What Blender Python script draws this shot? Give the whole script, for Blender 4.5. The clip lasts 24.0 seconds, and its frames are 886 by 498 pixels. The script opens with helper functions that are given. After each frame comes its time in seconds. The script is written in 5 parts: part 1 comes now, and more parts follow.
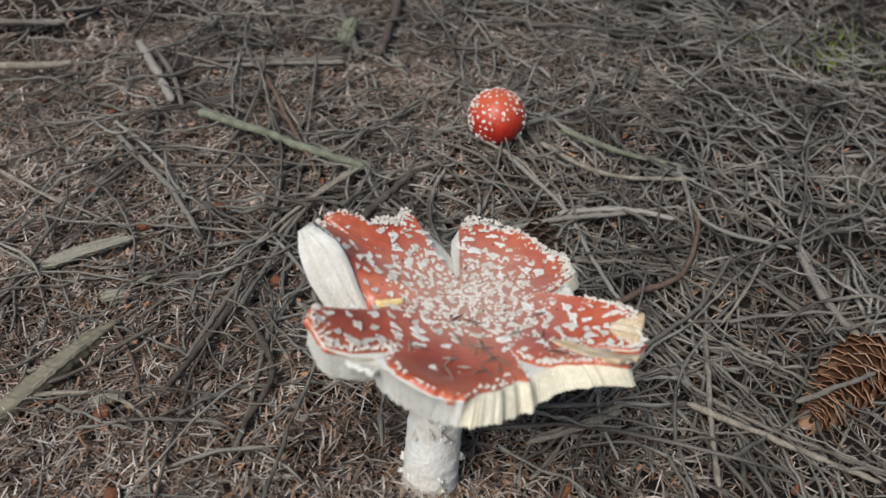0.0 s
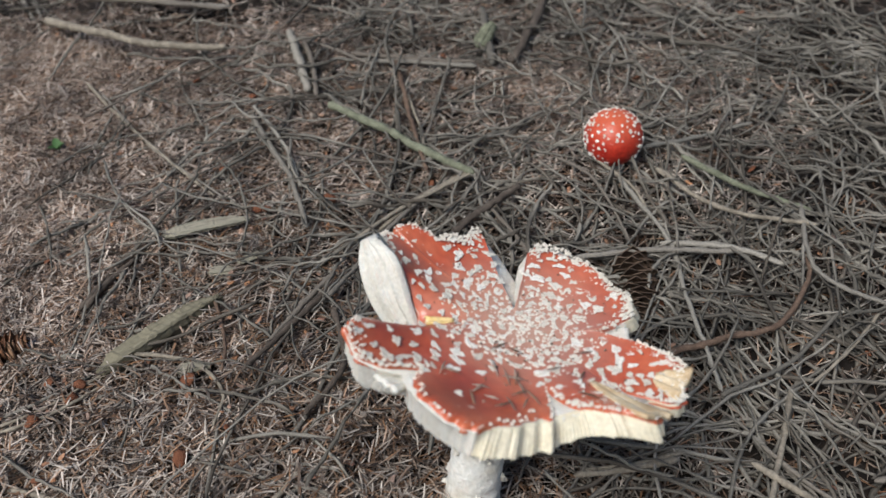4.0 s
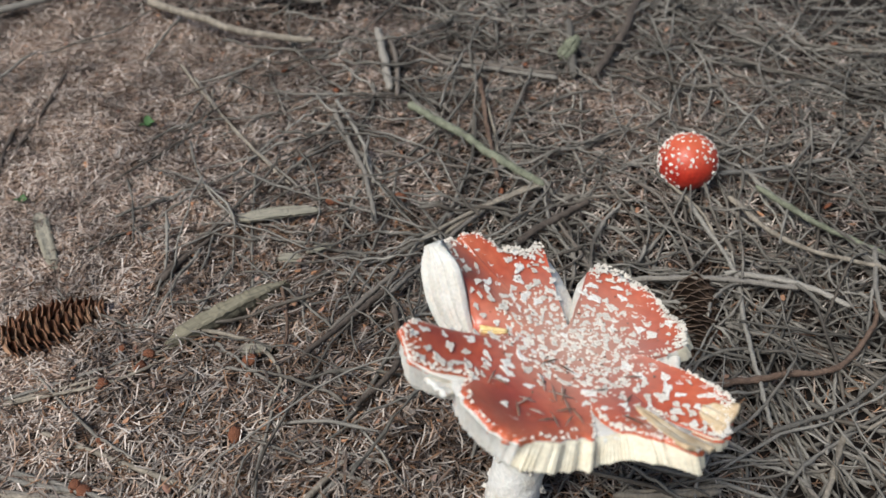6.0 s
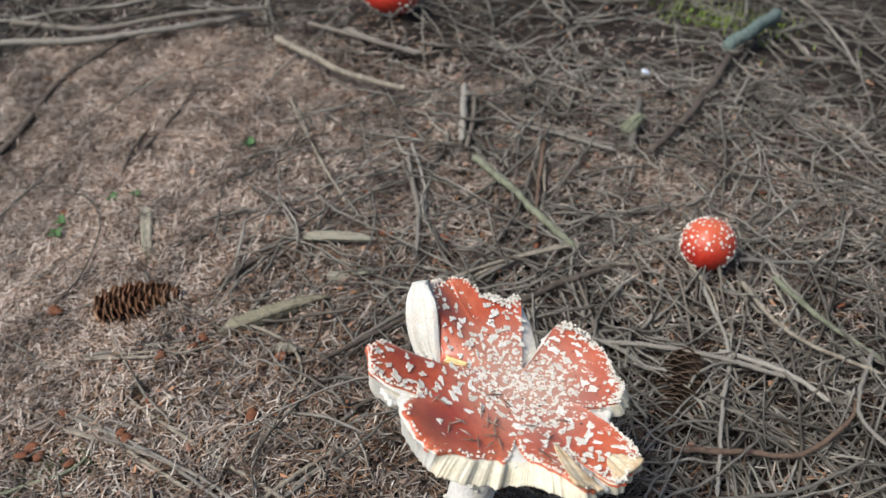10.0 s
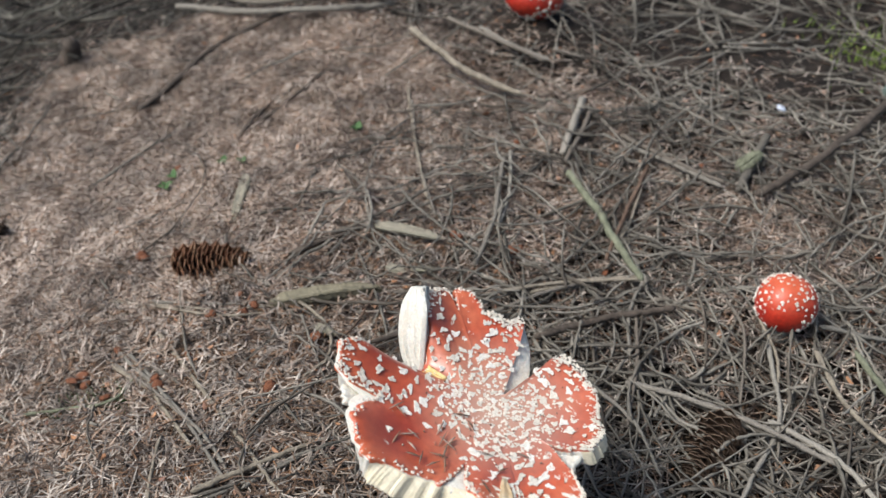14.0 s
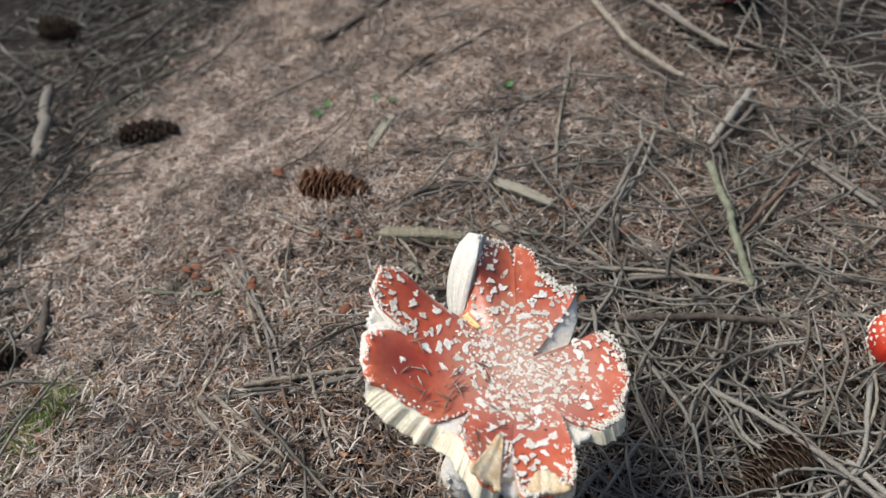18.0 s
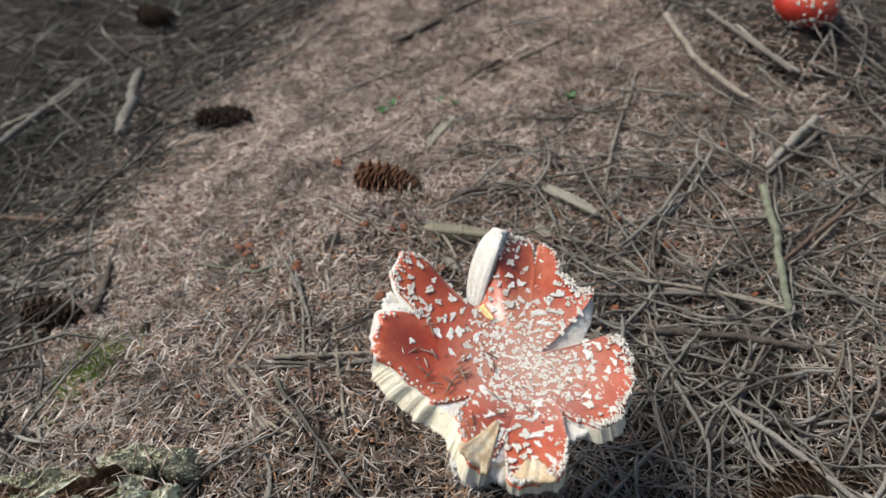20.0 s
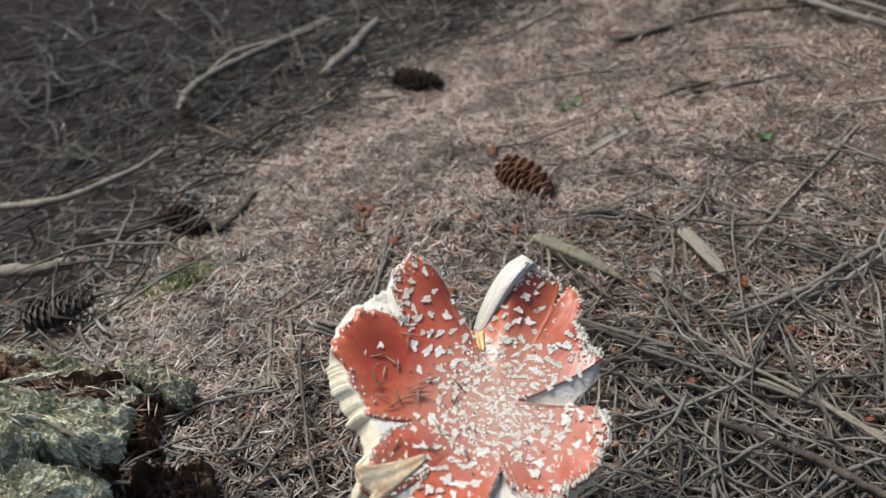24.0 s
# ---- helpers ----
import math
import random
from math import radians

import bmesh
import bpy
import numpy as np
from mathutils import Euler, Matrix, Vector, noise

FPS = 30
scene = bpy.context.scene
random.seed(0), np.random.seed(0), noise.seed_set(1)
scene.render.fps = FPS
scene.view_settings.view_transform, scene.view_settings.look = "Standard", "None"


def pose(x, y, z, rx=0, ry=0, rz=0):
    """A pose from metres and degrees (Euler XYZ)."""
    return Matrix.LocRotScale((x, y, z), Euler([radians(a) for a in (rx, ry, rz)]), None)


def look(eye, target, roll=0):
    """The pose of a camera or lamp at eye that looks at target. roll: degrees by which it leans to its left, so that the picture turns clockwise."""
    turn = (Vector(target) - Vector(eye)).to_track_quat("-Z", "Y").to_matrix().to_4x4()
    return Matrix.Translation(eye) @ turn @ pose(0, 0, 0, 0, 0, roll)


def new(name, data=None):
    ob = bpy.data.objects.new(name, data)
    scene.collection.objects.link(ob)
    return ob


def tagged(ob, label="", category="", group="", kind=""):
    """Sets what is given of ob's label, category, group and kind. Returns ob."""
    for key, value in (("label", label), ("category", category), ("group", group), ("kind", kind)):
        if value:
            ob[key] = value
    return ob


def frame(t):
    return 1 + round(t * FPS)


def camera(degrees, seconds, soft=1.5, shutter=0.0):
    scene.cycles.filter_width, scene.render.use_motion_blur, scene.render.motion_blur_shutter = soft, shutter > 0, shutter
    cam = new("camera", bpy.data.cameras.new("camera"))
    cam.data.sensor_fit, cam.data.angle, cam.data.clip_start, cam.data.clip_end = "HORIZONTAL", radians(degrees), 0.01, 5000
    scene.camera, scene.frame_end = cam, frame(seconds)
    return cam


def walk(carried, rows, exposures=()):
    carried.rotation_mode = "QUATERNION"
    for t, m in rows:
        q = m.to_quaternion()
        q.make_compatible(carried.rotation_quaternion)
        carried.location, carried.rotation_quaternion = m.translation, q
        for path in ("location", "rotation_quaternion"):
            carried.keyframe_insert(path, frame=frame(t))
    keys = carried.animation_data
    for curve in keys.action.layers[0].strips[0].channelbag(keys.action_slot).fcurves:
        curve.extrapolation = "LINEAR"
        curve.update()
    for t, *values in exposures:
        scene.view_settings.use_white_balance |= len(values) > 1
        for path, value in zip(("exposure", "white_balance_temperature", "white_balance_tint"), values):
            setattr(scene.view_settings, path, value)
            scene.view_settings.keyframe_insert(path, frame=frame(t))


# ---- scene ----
cam = camera(55.5, 24.0, soft=1.5)
cam.data.dof.use_dof, cam.data.dof.focus_distance, cam.data.dof.aperture_fstop = True, 0.58, 7.5
PATH = [
    (0, (0.024, -0.005, 0.469), (-0.069, 1.556, -0.778), -0.6),
    (0.5, (0.025, -0.002, 0.467), (-0.118, 1.547, -0.791), -0.6),
    (1, (0.026, 0.006, 0.466), (-0.159, 1.544, -0.799), -0.8),
    (1.5, (0.032, 0.014, 0.467), (-0.191, 1.544, -0.801), -0.9),
    (2, (0.039, 0.016, 0.47), (-0.233, 1.535, -0.803), -1.5),
    (2.5, (0.047, 0.017, 0.473), (-0.277, 1.523, -0.804), -1.8),
    (4.5, (0.083, 0.009, 0.495), (-0.432, 1.476, -0.763), -2.2),
    (5, (0.083, 0.01, 0.503), (-0.473, 1.457, -0.761), -1.6),
    (5.5, (0.082, 0.012, 0.505), (-0.505, 1.447, -0.759), -1.3),
    (6, (0.084, 0.006, 0.5), (-0.535, 1.429, -0.762), -0.8),
    (6.5, (0.097, 0.007, 0.494), (-0.554, 1.422, -0.761), -1.5),
    (7, (0.112, 0.006, 0.495), (-0.578, 1.408, -0.754), -0.6),
    (7.5, (0.135, 0.01, 0.502), (-0.599, 1.396, -0.74), -0.9),
    (8, (0.154, 0.011, 0.512), (-0.616, 1.386, -0.72), -0.9),
    (8.5, (0.164, 0.003, 0.522), (-0.643, 1.365, -0.7), -0.3),
    (9, (0.174, -0.004, 0.533), (-0.673, 1.339, -0.683), 0.1),
    (9.5, (0.187, -0.006, 0.544), (-0.692, 1.326, -0.662), 0.5),
    (10, (0.194, -0.012, 0.561), (-0.714, 1.308, -0.637), 1.1),
    (10.5, (0.194, -0.01, 0.573), (-0.749, 1.295, -0.615), 1.1),
    (11, (0.201, -0.01, 0.579), (-0.783, 1.272, -0.599), 0.7),
    (11.5, (0.209, -0.005, 0.577), (-0.797, 1.245, -0.617), 0.1),
    (13.5, (0.261, 0.071, 0.562), (-0.935, 1.133, -0.639), 1.2),
    (14, (0.273, 0.079, 0.561), (-0.954, 1.1, -0.645), 1.2),
    (14.5, (0.284, 0.089, 0.558), (-0.973, 1.064, -0.654), 1.3),
    (15, (0.297, 0.099, 0.556), (-0.987, 1.028, -0.665), 1.7),
    (15.5, (0.31, 0.108, 0.554), (-0.999, 0.991, -0.674), 1.9),
    (16, (0.32, 0.118, 0.553), (-1.014, 0.953, -0.683), 1.9),
    (16.5, (0.321, 0.13, 0.549), (-1.042, 0.908, -0.691), 2.1),
    (17, (0.322, 0.141, 0.547), (-1.07, 0.856, -0.698), 2.2),
    (17.5, (0.327, 0.151, 0.547), (-1.092, 0.803, -0.703), 1.8),
    (18, (0.331, 0.154, 0.546), (-1.107, 0.75, -0.71), 1.5),
    (18.5, (0.333, 0.155, 0.542), (-1.121, 0.701, -0.718), 1.7),
    (20.5, (0.378, 0.2, 0.553), (-1.155, 0.574, -0.676), 2.1),
    (21, (0.386, 0.218, 0.564), (-1.161, 0.545, -0.66), 2.1),
    (21.5, (0.385, 0.237, 0.565), (-1.176, 0.501, -0.657), 1.9),
    (22, (0.371, 0.254, 0.552), (-1.196, 0.396, -0.682), 2.1),
    (22.5, (0.358, 0.284, 0.545), (-1.189, 0.29, -0.723), 1.2),
    (23, (0.349, 0.313, 0.549), (-1.189, 0.235, -0.727), 1.8),
    (23.5, (0.339, 0.333, 0.55), (-1.188, 0.181, -0.733), 2.2),
    (24, (0.333, 0.348, 0.546), (-1.176, 0.129, -0.749), 2.7),
]
walk(cam, [(t, look(eye, target, roll)) for t, eye, target, roll in PATH],
     [(t, ev, k, 8) for t, ev, k in ((0, 0.12, 6220), (2.5, 0.16, 6220), (5, 0.3, 6240), (8, 0.46, 6270), (12, 0.54, 6340), (17, 0.55, 6380), (21, 0.47, 6400), (24, 0.45, 6400))])

# ---- light: an open sky softened by the trees ----
world = bpy.data.worlds.new("forest_sky")
scene.world = world
world.use_nodes = True
wn, wl = world.node_tree.nodes, world.node_tree.links
sky = wn.new("ShaderNodeTexSky")
sky.sky_type, sky.sun_disc = "NISHITA", False
sky.sun_elevation, sky.sun_rotation = radians(54), radians(205)
sky.air_density, sky.dust_density = 1.0, 3.0
wl.new(sky.outputs[0], wn["Background"].inputs[0])
wn["Background"].inputs[1].default_value = 0.088
sun = new("sun", bpy.data.lights.new("sun", "SUN"))
sun.data.energy, sun.data.angle, sun.data.color = 3.05, radians(26), (1.0, 0.965, 0.925)
sun.matrix_world = look((-0.69, -1.19, 2.27), (0, 0.3, 0))

# ---- materials ----
rng = np.random.default_rng(7)


def material(name, stops, scale=60.0, rough=0.85, bump=0.4, bump_scale=300.0, by="noise", spec=0.3, stretch=(1, 1, 1), sss=0.0, grain=0.75):
    """A surface whose colour runs through stops by noise, by piece or by object, with finer grain and relief."""
    m = bpy.data.materials.new(name)
    m.use_nodes = True
    n, l = m.node_tree.nodes, m.node_tree.links
    b = n["Principled BSDF"]
    b.inputs["Roughness"].default_value = rough
    b.inputs["Specular IOR Level"].default_value = spec
    if sss:
        b.inputs["Subsurface Weight"].default_value = sss
        b.inputs["Subsurface Radius"].default_value = (0.006, 0.004, 0.003)
        b.inputs["Subsurface Scale"].default_value = 0.5
    co = n.new("ShaderNodeTexCoord")
    mp = n.new("ShaderNodeMapping")
    mp.inputs["Scale"].default_value = stretch
    l.new(co.outputs["Object"], mp.inputs[0])
    nz = n.new("ShaderNodeTexNoise")
    nz.inputs["Scale"].default_value, nz.inputs["Detail"].default_value = scale, 6
    l.new(mp.outputs[0], nz.inputs["Vector"])
    ramp = n.new("ShaderNodeValToRGB")
    ramp.color_ramp.elements.remove(ramp.color_ramp.elements[1])
    lo, hi = (0.3, 0.7) if by == "noise" else (0.0, 1.0)
    for i, c in enumerate(stops):
        p = lo + (hi - lo) * i / max(1, len(stops) - 1)
        e = ramp.color_ramp.elements[0] if i == 0 else ramp.color_ramp.elements.new(p)
        e.position, e.color = p, (*c, 1)
    if by == "noise":
        l.new(nz.outputs["Fac"], ramp.inputs[0])
    elif by == "piece":
        g = n.new("ShaderNodeNewGeometry")
        drift = n.new("ShaderNodeTexNoise")
        drift.inputs["Scale"].default_value, drift.inputs["Detail"].default_value = 9, 3
        l.new(co.outputs["Object"], drift.inputs["Vector"])
        shift = n.new("ShaderNodeMath")
        shift.operation = "MULTIPLY_ADD"
        shift.inputs[1].default_value = 0.9
        l.new(drift.outputs["Fac"], shift.inputs[0])
        l.new(g.outputs["Random Per Island"], shift.inputs[2])
        wrap = n.new("ShaderNodeMath")
        wrap.operation = "PINGPONG"
        wrap.inputs[1].default_value = 1.0
        l.new(shift.outputs[0], wrap.inputs[0])
        l.new(wrap.outputs[0], ramp.inputs[0])
        damp = n.new("ShaderNodeTexNoise")
        damp.inputs["Scale"].default_value, damp.inputs["Detail"].default_value = 16, 4
        l.new(co.outputs["Object"], damp.inputs["Vector"])
    else:
        g = n.new("ShaderNodeObjectInfo")
        l.new(g.outputs["Random"], ramp.inputs[0])
    fine = n.new("ShaderNodeTexNoise")
    fine.inputs["Scale"].default_value, fine.inputs["Detail"].default_value = bump_scale, 5
    l.new(mp.outputs[0], fine.inputs["Vector"])
    mix = n.new("ShaderNodeMix")
    mix.data_type, mix.blend_type = "RGBA", "MULTIPLY"
    mix.inputs[0].default_value = grain
    tone = n.new("ShaderNodeMapRange")
    tone.inputs[1].default_value, tone.inputs[2].default_value = 0.3, 0.7
    tone.inputs[3].default_value, tone.inputs[4].default_value = 0.6, 1.2
    l.new(fine.outputs["Fac"], tone.inputs[0])
    l.new(ramp.outputs[0], mix.inputs[6])
    l.new(tone.outputs[0], mix.inputs[7])
    colour = mix.outputs[2]
    if by == "piece":
        wet = n.new("ShaderNodeMapRange")
        wet.inputs[1].default_value, wet.inputs[2].default_value = 0.36, 0.62
        wet.inputs[3].default_value, wet.inputs[4].default_value = 0.55, 1.2
        l.new(damp.outputs["Fac"], wet.inputs[0])
        patch = n.new("ShaderNodeMix")
        patch.data_type, patch.blend_type = "RGBA", "MULTIPLY"
        patch.inputs[0].default_value = 1.0
        l.new(colour, patch.inputs[6])
        l.new(wet.outputs[0], patch.inputs[7])
        colour = patch.outputs[2]
    l.new(colour, b.inputs["Base Color"])
    bp = n.new("ShaderNodeBump")
    bp.inputs["Strength"].default_value, bp.inputs["Distance"].default_value = bump, 0.001
    l.new(fine.outputs["Fac"], bp.inputs["Height"])
    l.new(bp.outputs[0], b.inputs["Normal"])
    return m


SOIL = material("leaf_mould", [(0.008, 0.006, 0.005), (0.018, 0.0135, 0.0105), (0.042, 0.031, 0.024)], 45, 0.95, 0.9, 420)
NEEDLE = material("dry_needles", [(0.012, 0.008, 0.006), (0.22, 0.112, 0.054), (0.026, 0.018, 0.013), (0.115, 0.088, 0.068), (0.017, 0.012, 0.009), (0.21, 0.165, 0.133), (0.04, 0.025, 0.016), (0.2, 0.128, 0.082), (0.03, 0.021, 0.016), (0.39, 0.328, 0.268), (0.25, 0.132, 0.065), (0.06, 0.041, 0.03), (0.55, 0.482, 0.412), (0.08, 0.055, 0.04)], 200, 0.4, 0.2, 900, "piece", spec=0.5)
TWIG = material("grey_twig_bark", [(0.1, 0.09, 0.075), (0.2, 0.184, 0.156), (0.135, 0.114, 0.093), (0.29, 0.268, 0.228), (0.165, 0.154, 0.132)], 90, 0.8, 0.9, 700, "object")
# the grey twig litter again, darkened to put the hollow's shade into its colour
SHADED_TWIG = material("shaded_grey_twig_litter", [(0.02, 0.018, 0.0145), (0.07, 0.065, 0.053), (0.037, 0.032, 0.026), (0.16, 0.15, 0.124), (0.046, 0.043, 0.035)], 90, 0.85, 0.6, 700, "piece")
TWIG_STUFF = material("grey_twig_litter", [(0.055, 0.049, 0.04), (0.145, 0.132, 0.112), (0.082, 0.068, 0.053), (0.24, 0.222, 0.188), (0.105, 0.095, 0.078)], 90, 0.8, 0.6, 700, "piece")
BROWN_TWIG = material("brown_twig_bark", [(0.085, 0.054, 0.038), (0.15, 0.1, 0.07)], 120, 0.8, 0.7, 700)
DARK_TWIG = material("dark_stick_bark", [(0.05, 0.039, 0.031), (0.11, 0.088, 0.07)], 120, 0.85, 0.8, 500)
GREEN_STICK = material("algae_green_stick_bark", [(0.1, 0.105, 0.07), (0.2, 0.21, 0.145)], 90, 0.85, 0.6, 500)
PALE_STICK = material("weathered_pale_wood", [(0.15, 0.128, 0.098), (0.3, 0.262, 0.205)], 90, 0.85, 0.6, 500, stretch=(1, 1, 0.2))
WOOD = material("split_wood", [(0.14, 0.125, 0.09), (0.28, 0.255, 0.195), (0.2, 0.19, 0.14)], 120, 0.85, 0.6, 600, stretch=(0.12, 1, 1))
ROTTEN = material("rotten_log_wood", [(0.08, 0.068, 0.045), (0.2, 0.18, 0.125), (0.12, 0.108, 0.072)], 70, 0.9, 0.9, 300, stretch=(0.2, 1, 1))
def cap_red():
    m = material("red_cap_skin", [(0.36, 0.046, 0.019), (0.46, 0.09, 0.038), (0.5, 0.145, 0.068)], 30, 0.36, 0.25, 240, spec=0.6, grain=0.4)
    n, l = m.node_tree.nodes, m.node_tree.links
    b = n["Principled BSDF"]
    b.inputs["Coat Weight"].default_value, b.inputs["Coat Roughness"].default_value = 0.3, 0.3
    base = b.inputs["Base Color"].links[0].from_socket
    co = n.new("ShaderNodeTexCoord")
    off = n.new("ShaderNodeVectorMath")
    off.operation = "DISTANCE"
    off.inputs[1].default_value = (0.02, 0.34, 0.165)
    l.new(co.outputs["Object"], off.inputs[0])
    # tan-pink middle, widened to hold the skin's sheen in its colour; orange rim
    for lo, hi, colour, most in ((0.062, 0.01, (0.46, 0.3, 0.225, 1), 0.85), (0.082, 0.104, (0.54, 0.13, 0.04, 1), 0.4)):
        mr = n.new("ShaderNodeMapRange")
        mr.inputs[1].default_value, mr.inputs[2].default_value = lo, hi
        mr.inputs[3].default_value, mr.inputs[4].default_value = 0.0, most
        l.new(off.outputs["Value"], mr.inputs[0])
        mx = n.new("ShaderNodeMix")
        mx.data_type = "RGBA"
        l.new(mr.outputs[0], mx.inputs[0])
        l.new(base, mx.inputs[6])
        mx.inputs[7].default_value = colour
        base = mx.outputs[2]
    # shade of the bald lobe's pit and two lobe bowls, painted as darker red
    for shade_at, size in (((0.003, 0.262, 0.18), 0.02), ((-0.05, 0.345, 0.19), 0.026), ((-0.04, 0.292, 0.187), 0.022)):
        d = n.new("ShaderNodeVectorMath")
        d.operation = "DISTANCE"
        d.inputs[1].default_value = shade_at
        l.new(co.outputs["Object"], d.inputs[0])
        mr = n.new("ShaderNodeMapRange")
        mr.inputs[1].default_value, mr.inputs[2].default_value = size, size * 0.2
        mr.inputs[3].default_value, mr.inputs[4].default_value = 0.0, 0.7
        l.new(d.outputs["Value"], mr.inputs[0])
        mx = n.new("ShaderNodeMix")
        mx.data_type = "RGBA"
        l.new(mr.outputs[0], mx.inputs[0])
        l.new(base, mx.inputs[6])
        mx.inputs[7].default_value = (0.21, 0.022, 0.008, 1)
        base = mx.outputs[2]
    l.new(base, b.inputs["Base Color"])
    return m


RED = cap_red()


def young_red():
    """Deep red skin; the sky sheen on the crown is mixed in as paler orange."""
    m = material("bright_red_cap_skin", [(0.36, 0.016, 0.009), (0.48, 0.04, 0.018)], 60, 0.45, 0.1, 300, spec=0.4)
    n, l = m.node_tree.nodes, m.node_tree.links
    b = n["Principled BSDF"]
    b.inputs["Coat Weight"].default_value, b.inputs["Coat Roughness"].default_value = 0.12, 0.45
    base = b.inputs["Base Color"].links[0].from_socket
    co, split, mr, mx = n.new("ShaderNodeTexCoord"), n.new("ShaderNodeSeparateXYZ"), n.new("ShaderNodeMapRange"), n.new("ShaderNodeMix")
    l.new(co.outputs["Object"], split.inputs[0])
    l.new(split.outputs["Z"], mr.inputs[0])
    mr.inputs[1].default_value, mr.inputs[2].default_value, mr.inputs[3].default_value, mr.inputs[4].default_value = 0.006, 0.026, 0.0, 0.55
    mx.data_type = "RGBA"
    l.new(mr.outputs[0], mx.inputs[0])
    l.new(base, mx.inputs[6])
    mx.inputs[7].default_value = (0.6, 0.16, 0.065, 1)
    l.new(mx.outputs[2], b.inputs["Base Color"])
    return m


FRESH_RED = young_red()
WART = material("cream_wart_flesh", [(0.6, 0.55, 0.47), (0.7, 0.66, 0.58), (0.79, 0.76, 0.7)], 3, 0.9, 0.6, 5, "object", grain=0.6)
FLESH = material("white_mushroom_flesh", [(0.6, 0.57, 0.5), (0.69, 0.67, 0.61)], 90, 0.7, 0.7, 500, sss=0.2, grain=0.3)
GILL = material("cream_gills", [(0.62, 0.55, 0.4), (0.72, 0.665, 0.52)], 130, 0.75, 0.4, 500, sss=0.1, grain=0.35)
STEM = material("white_stem_flesh", [(0.56, 0.51, 0.41), (0.7, 0.675, 0.61), (0.73, 0.715, 0.66)], 45, 0.75, 0.9, 350, sss=0.1, grain=0.35)
TAN = material("tan_torn_flesh", [(0.5, 0.34, 0.19), (0.62, 0.48, 0.3), (0.72, 0.62, 0.45)], 110, 0.75, 0.6, 500, stretch=(1, 1, 0.3), grain=0.35)
SCALE_BROWN = material("cone_scale", [(0.19, 0.085, 0.043), (0.29, 0.142, 0.077), (0.41, 0.25, 0.152)], 200, 0.6, 0.5, 600, "object")
SCALE_DARK = material("dark_cone_scale", [(0.07, 0.045, 0.031), (0.15, 0.102, 0.07)], 200, 0.7, 0.5, 600, "object")
SCALE_GREY = material("grey_cone_scale", [(0.13, 0.115, 0.09), (0.26, 0.235, 0.185)], 200, 0.75, 0.5, 600, "object")
CONE_CORE = material("cone_core", [(0.03, 0.018, 0.011), (0.06, 0.036, 0.022)], 200, 0.9, 0.5, 600)
BUD = material("rusty_bud_scale", [(0.13, 0.048, 0.024), (0.25, 0.095, 0.045)], 200, 0.7, 0.6, 600)
LEAF = material("fresh_green_leaf", [(0.045, 0.1, 0.03), (0.085, 0.18, 0.055)], 200, 0.55, 0.3, 500)
MOSS = material("green_moss", [(0.1, 0.17, 0.025), (0.22, 0.34, 0.06), (0.34, 0.44, 0.11)], 200, 0.9, 0.3, 500, "piece")
LICHEN = material("lichen_covered_rotten_wood", [(0.06, 0.042, 0.027), (0.3, 0.27, 0.18), (0.53, 0.55, 0.39), (0.22, 0.19, 0.125), (0.62, 0.65, 0.495), (0.38, 0.36, 0.245), (0.8, 0.82, 0.7)], 110, 0.95, 1.0, 420)
STUMP_DARK = material("dark_rotten_heartwood", [(0.035, 0.02, 0.013), (0.1, 0.058, 0.035), (0.16, 0.1, 0.065)], 60, 0.95, 1.0, 300)
BLUE = material("blue_green_lichen", [(0.07, 0.1, 0.09), (0.15, 0.19, 0.165)], 200, 0.85, 0.5, 500)
PAPER = material("bluish_white_scrap", [(0.5, 0.55, 0.66), (0.7, 0.74, 0.82)], 200, 0.6, 0.2, 400)
DEAD_LEAF = material("dark_dead_leaf", [(0.05, 0.03, 0.028), (0.11, 0.07, 0.06)], 120, 0.6, 0.5, 400)


# ---- mesh helpers ----
def mesh_from(name, verts, faces, mats, slots=None, smooth=True):
    me = bpy.data.meshes.new(name)
    me.from_pydata([tuple(map(float, v)) for v in verts], [], faces)
    for m in mats if isinstance(mats, (list, tuple)) else [mats]:
        me.materials.append(m)
    if slots is not None:
        me.polygons.foreach_set("material_index", slots)
    me.polygons.foreach_set("use_smooth", [smooth] * len(me.polygons))
    me.update()
    return me


def quads(name, verts, faces, mat, smooth=False):
    """A big mesh of equal quads from arrays."""
    me = bpy.data.meshes.new(name)
    nv, nf = len(verts), len(faces)
    me.vertices.add(nv)
    me.vertices.foreach_set("co", np.ascontiguousarray(verts, dtype=np.float32).ravel())
    me.loops.add(nf * 4)
    me.loops.foreach_set("vertex_index", np.ascontiguousarray(faces, dtype=np.int32).ravel())
    me.polygons.add(nf)
    me.polygons.foreach_set("loop_start", np.arange(0, nf * 4, 4, dtype=np.int32))
    me.polygons.foreach_set("use_smooth", np.full(nf, smooth))
    me.materials.append(mat)
    me.update(calc_edges=True)
    me.validate()
    return me


def part(name, me, parent, label="", m=None):
    ob = new(name, me)
    ob.parent = parent
    if m is not None:
        ob.matrix_local = m
    return tagged(ob, label)


def thing(name, label, category, at=(0, 0, 0), group="", kind=""):
    ob = new(name)
    ob.empty_display_size = 0.01
    ob.location = at
    return tagged(ob, label, category, group, kind)


# ---- ground: a mound that falls away to a hollow full of branches ----
def softplus(v):
    return np.logaddexp(0.0, v)


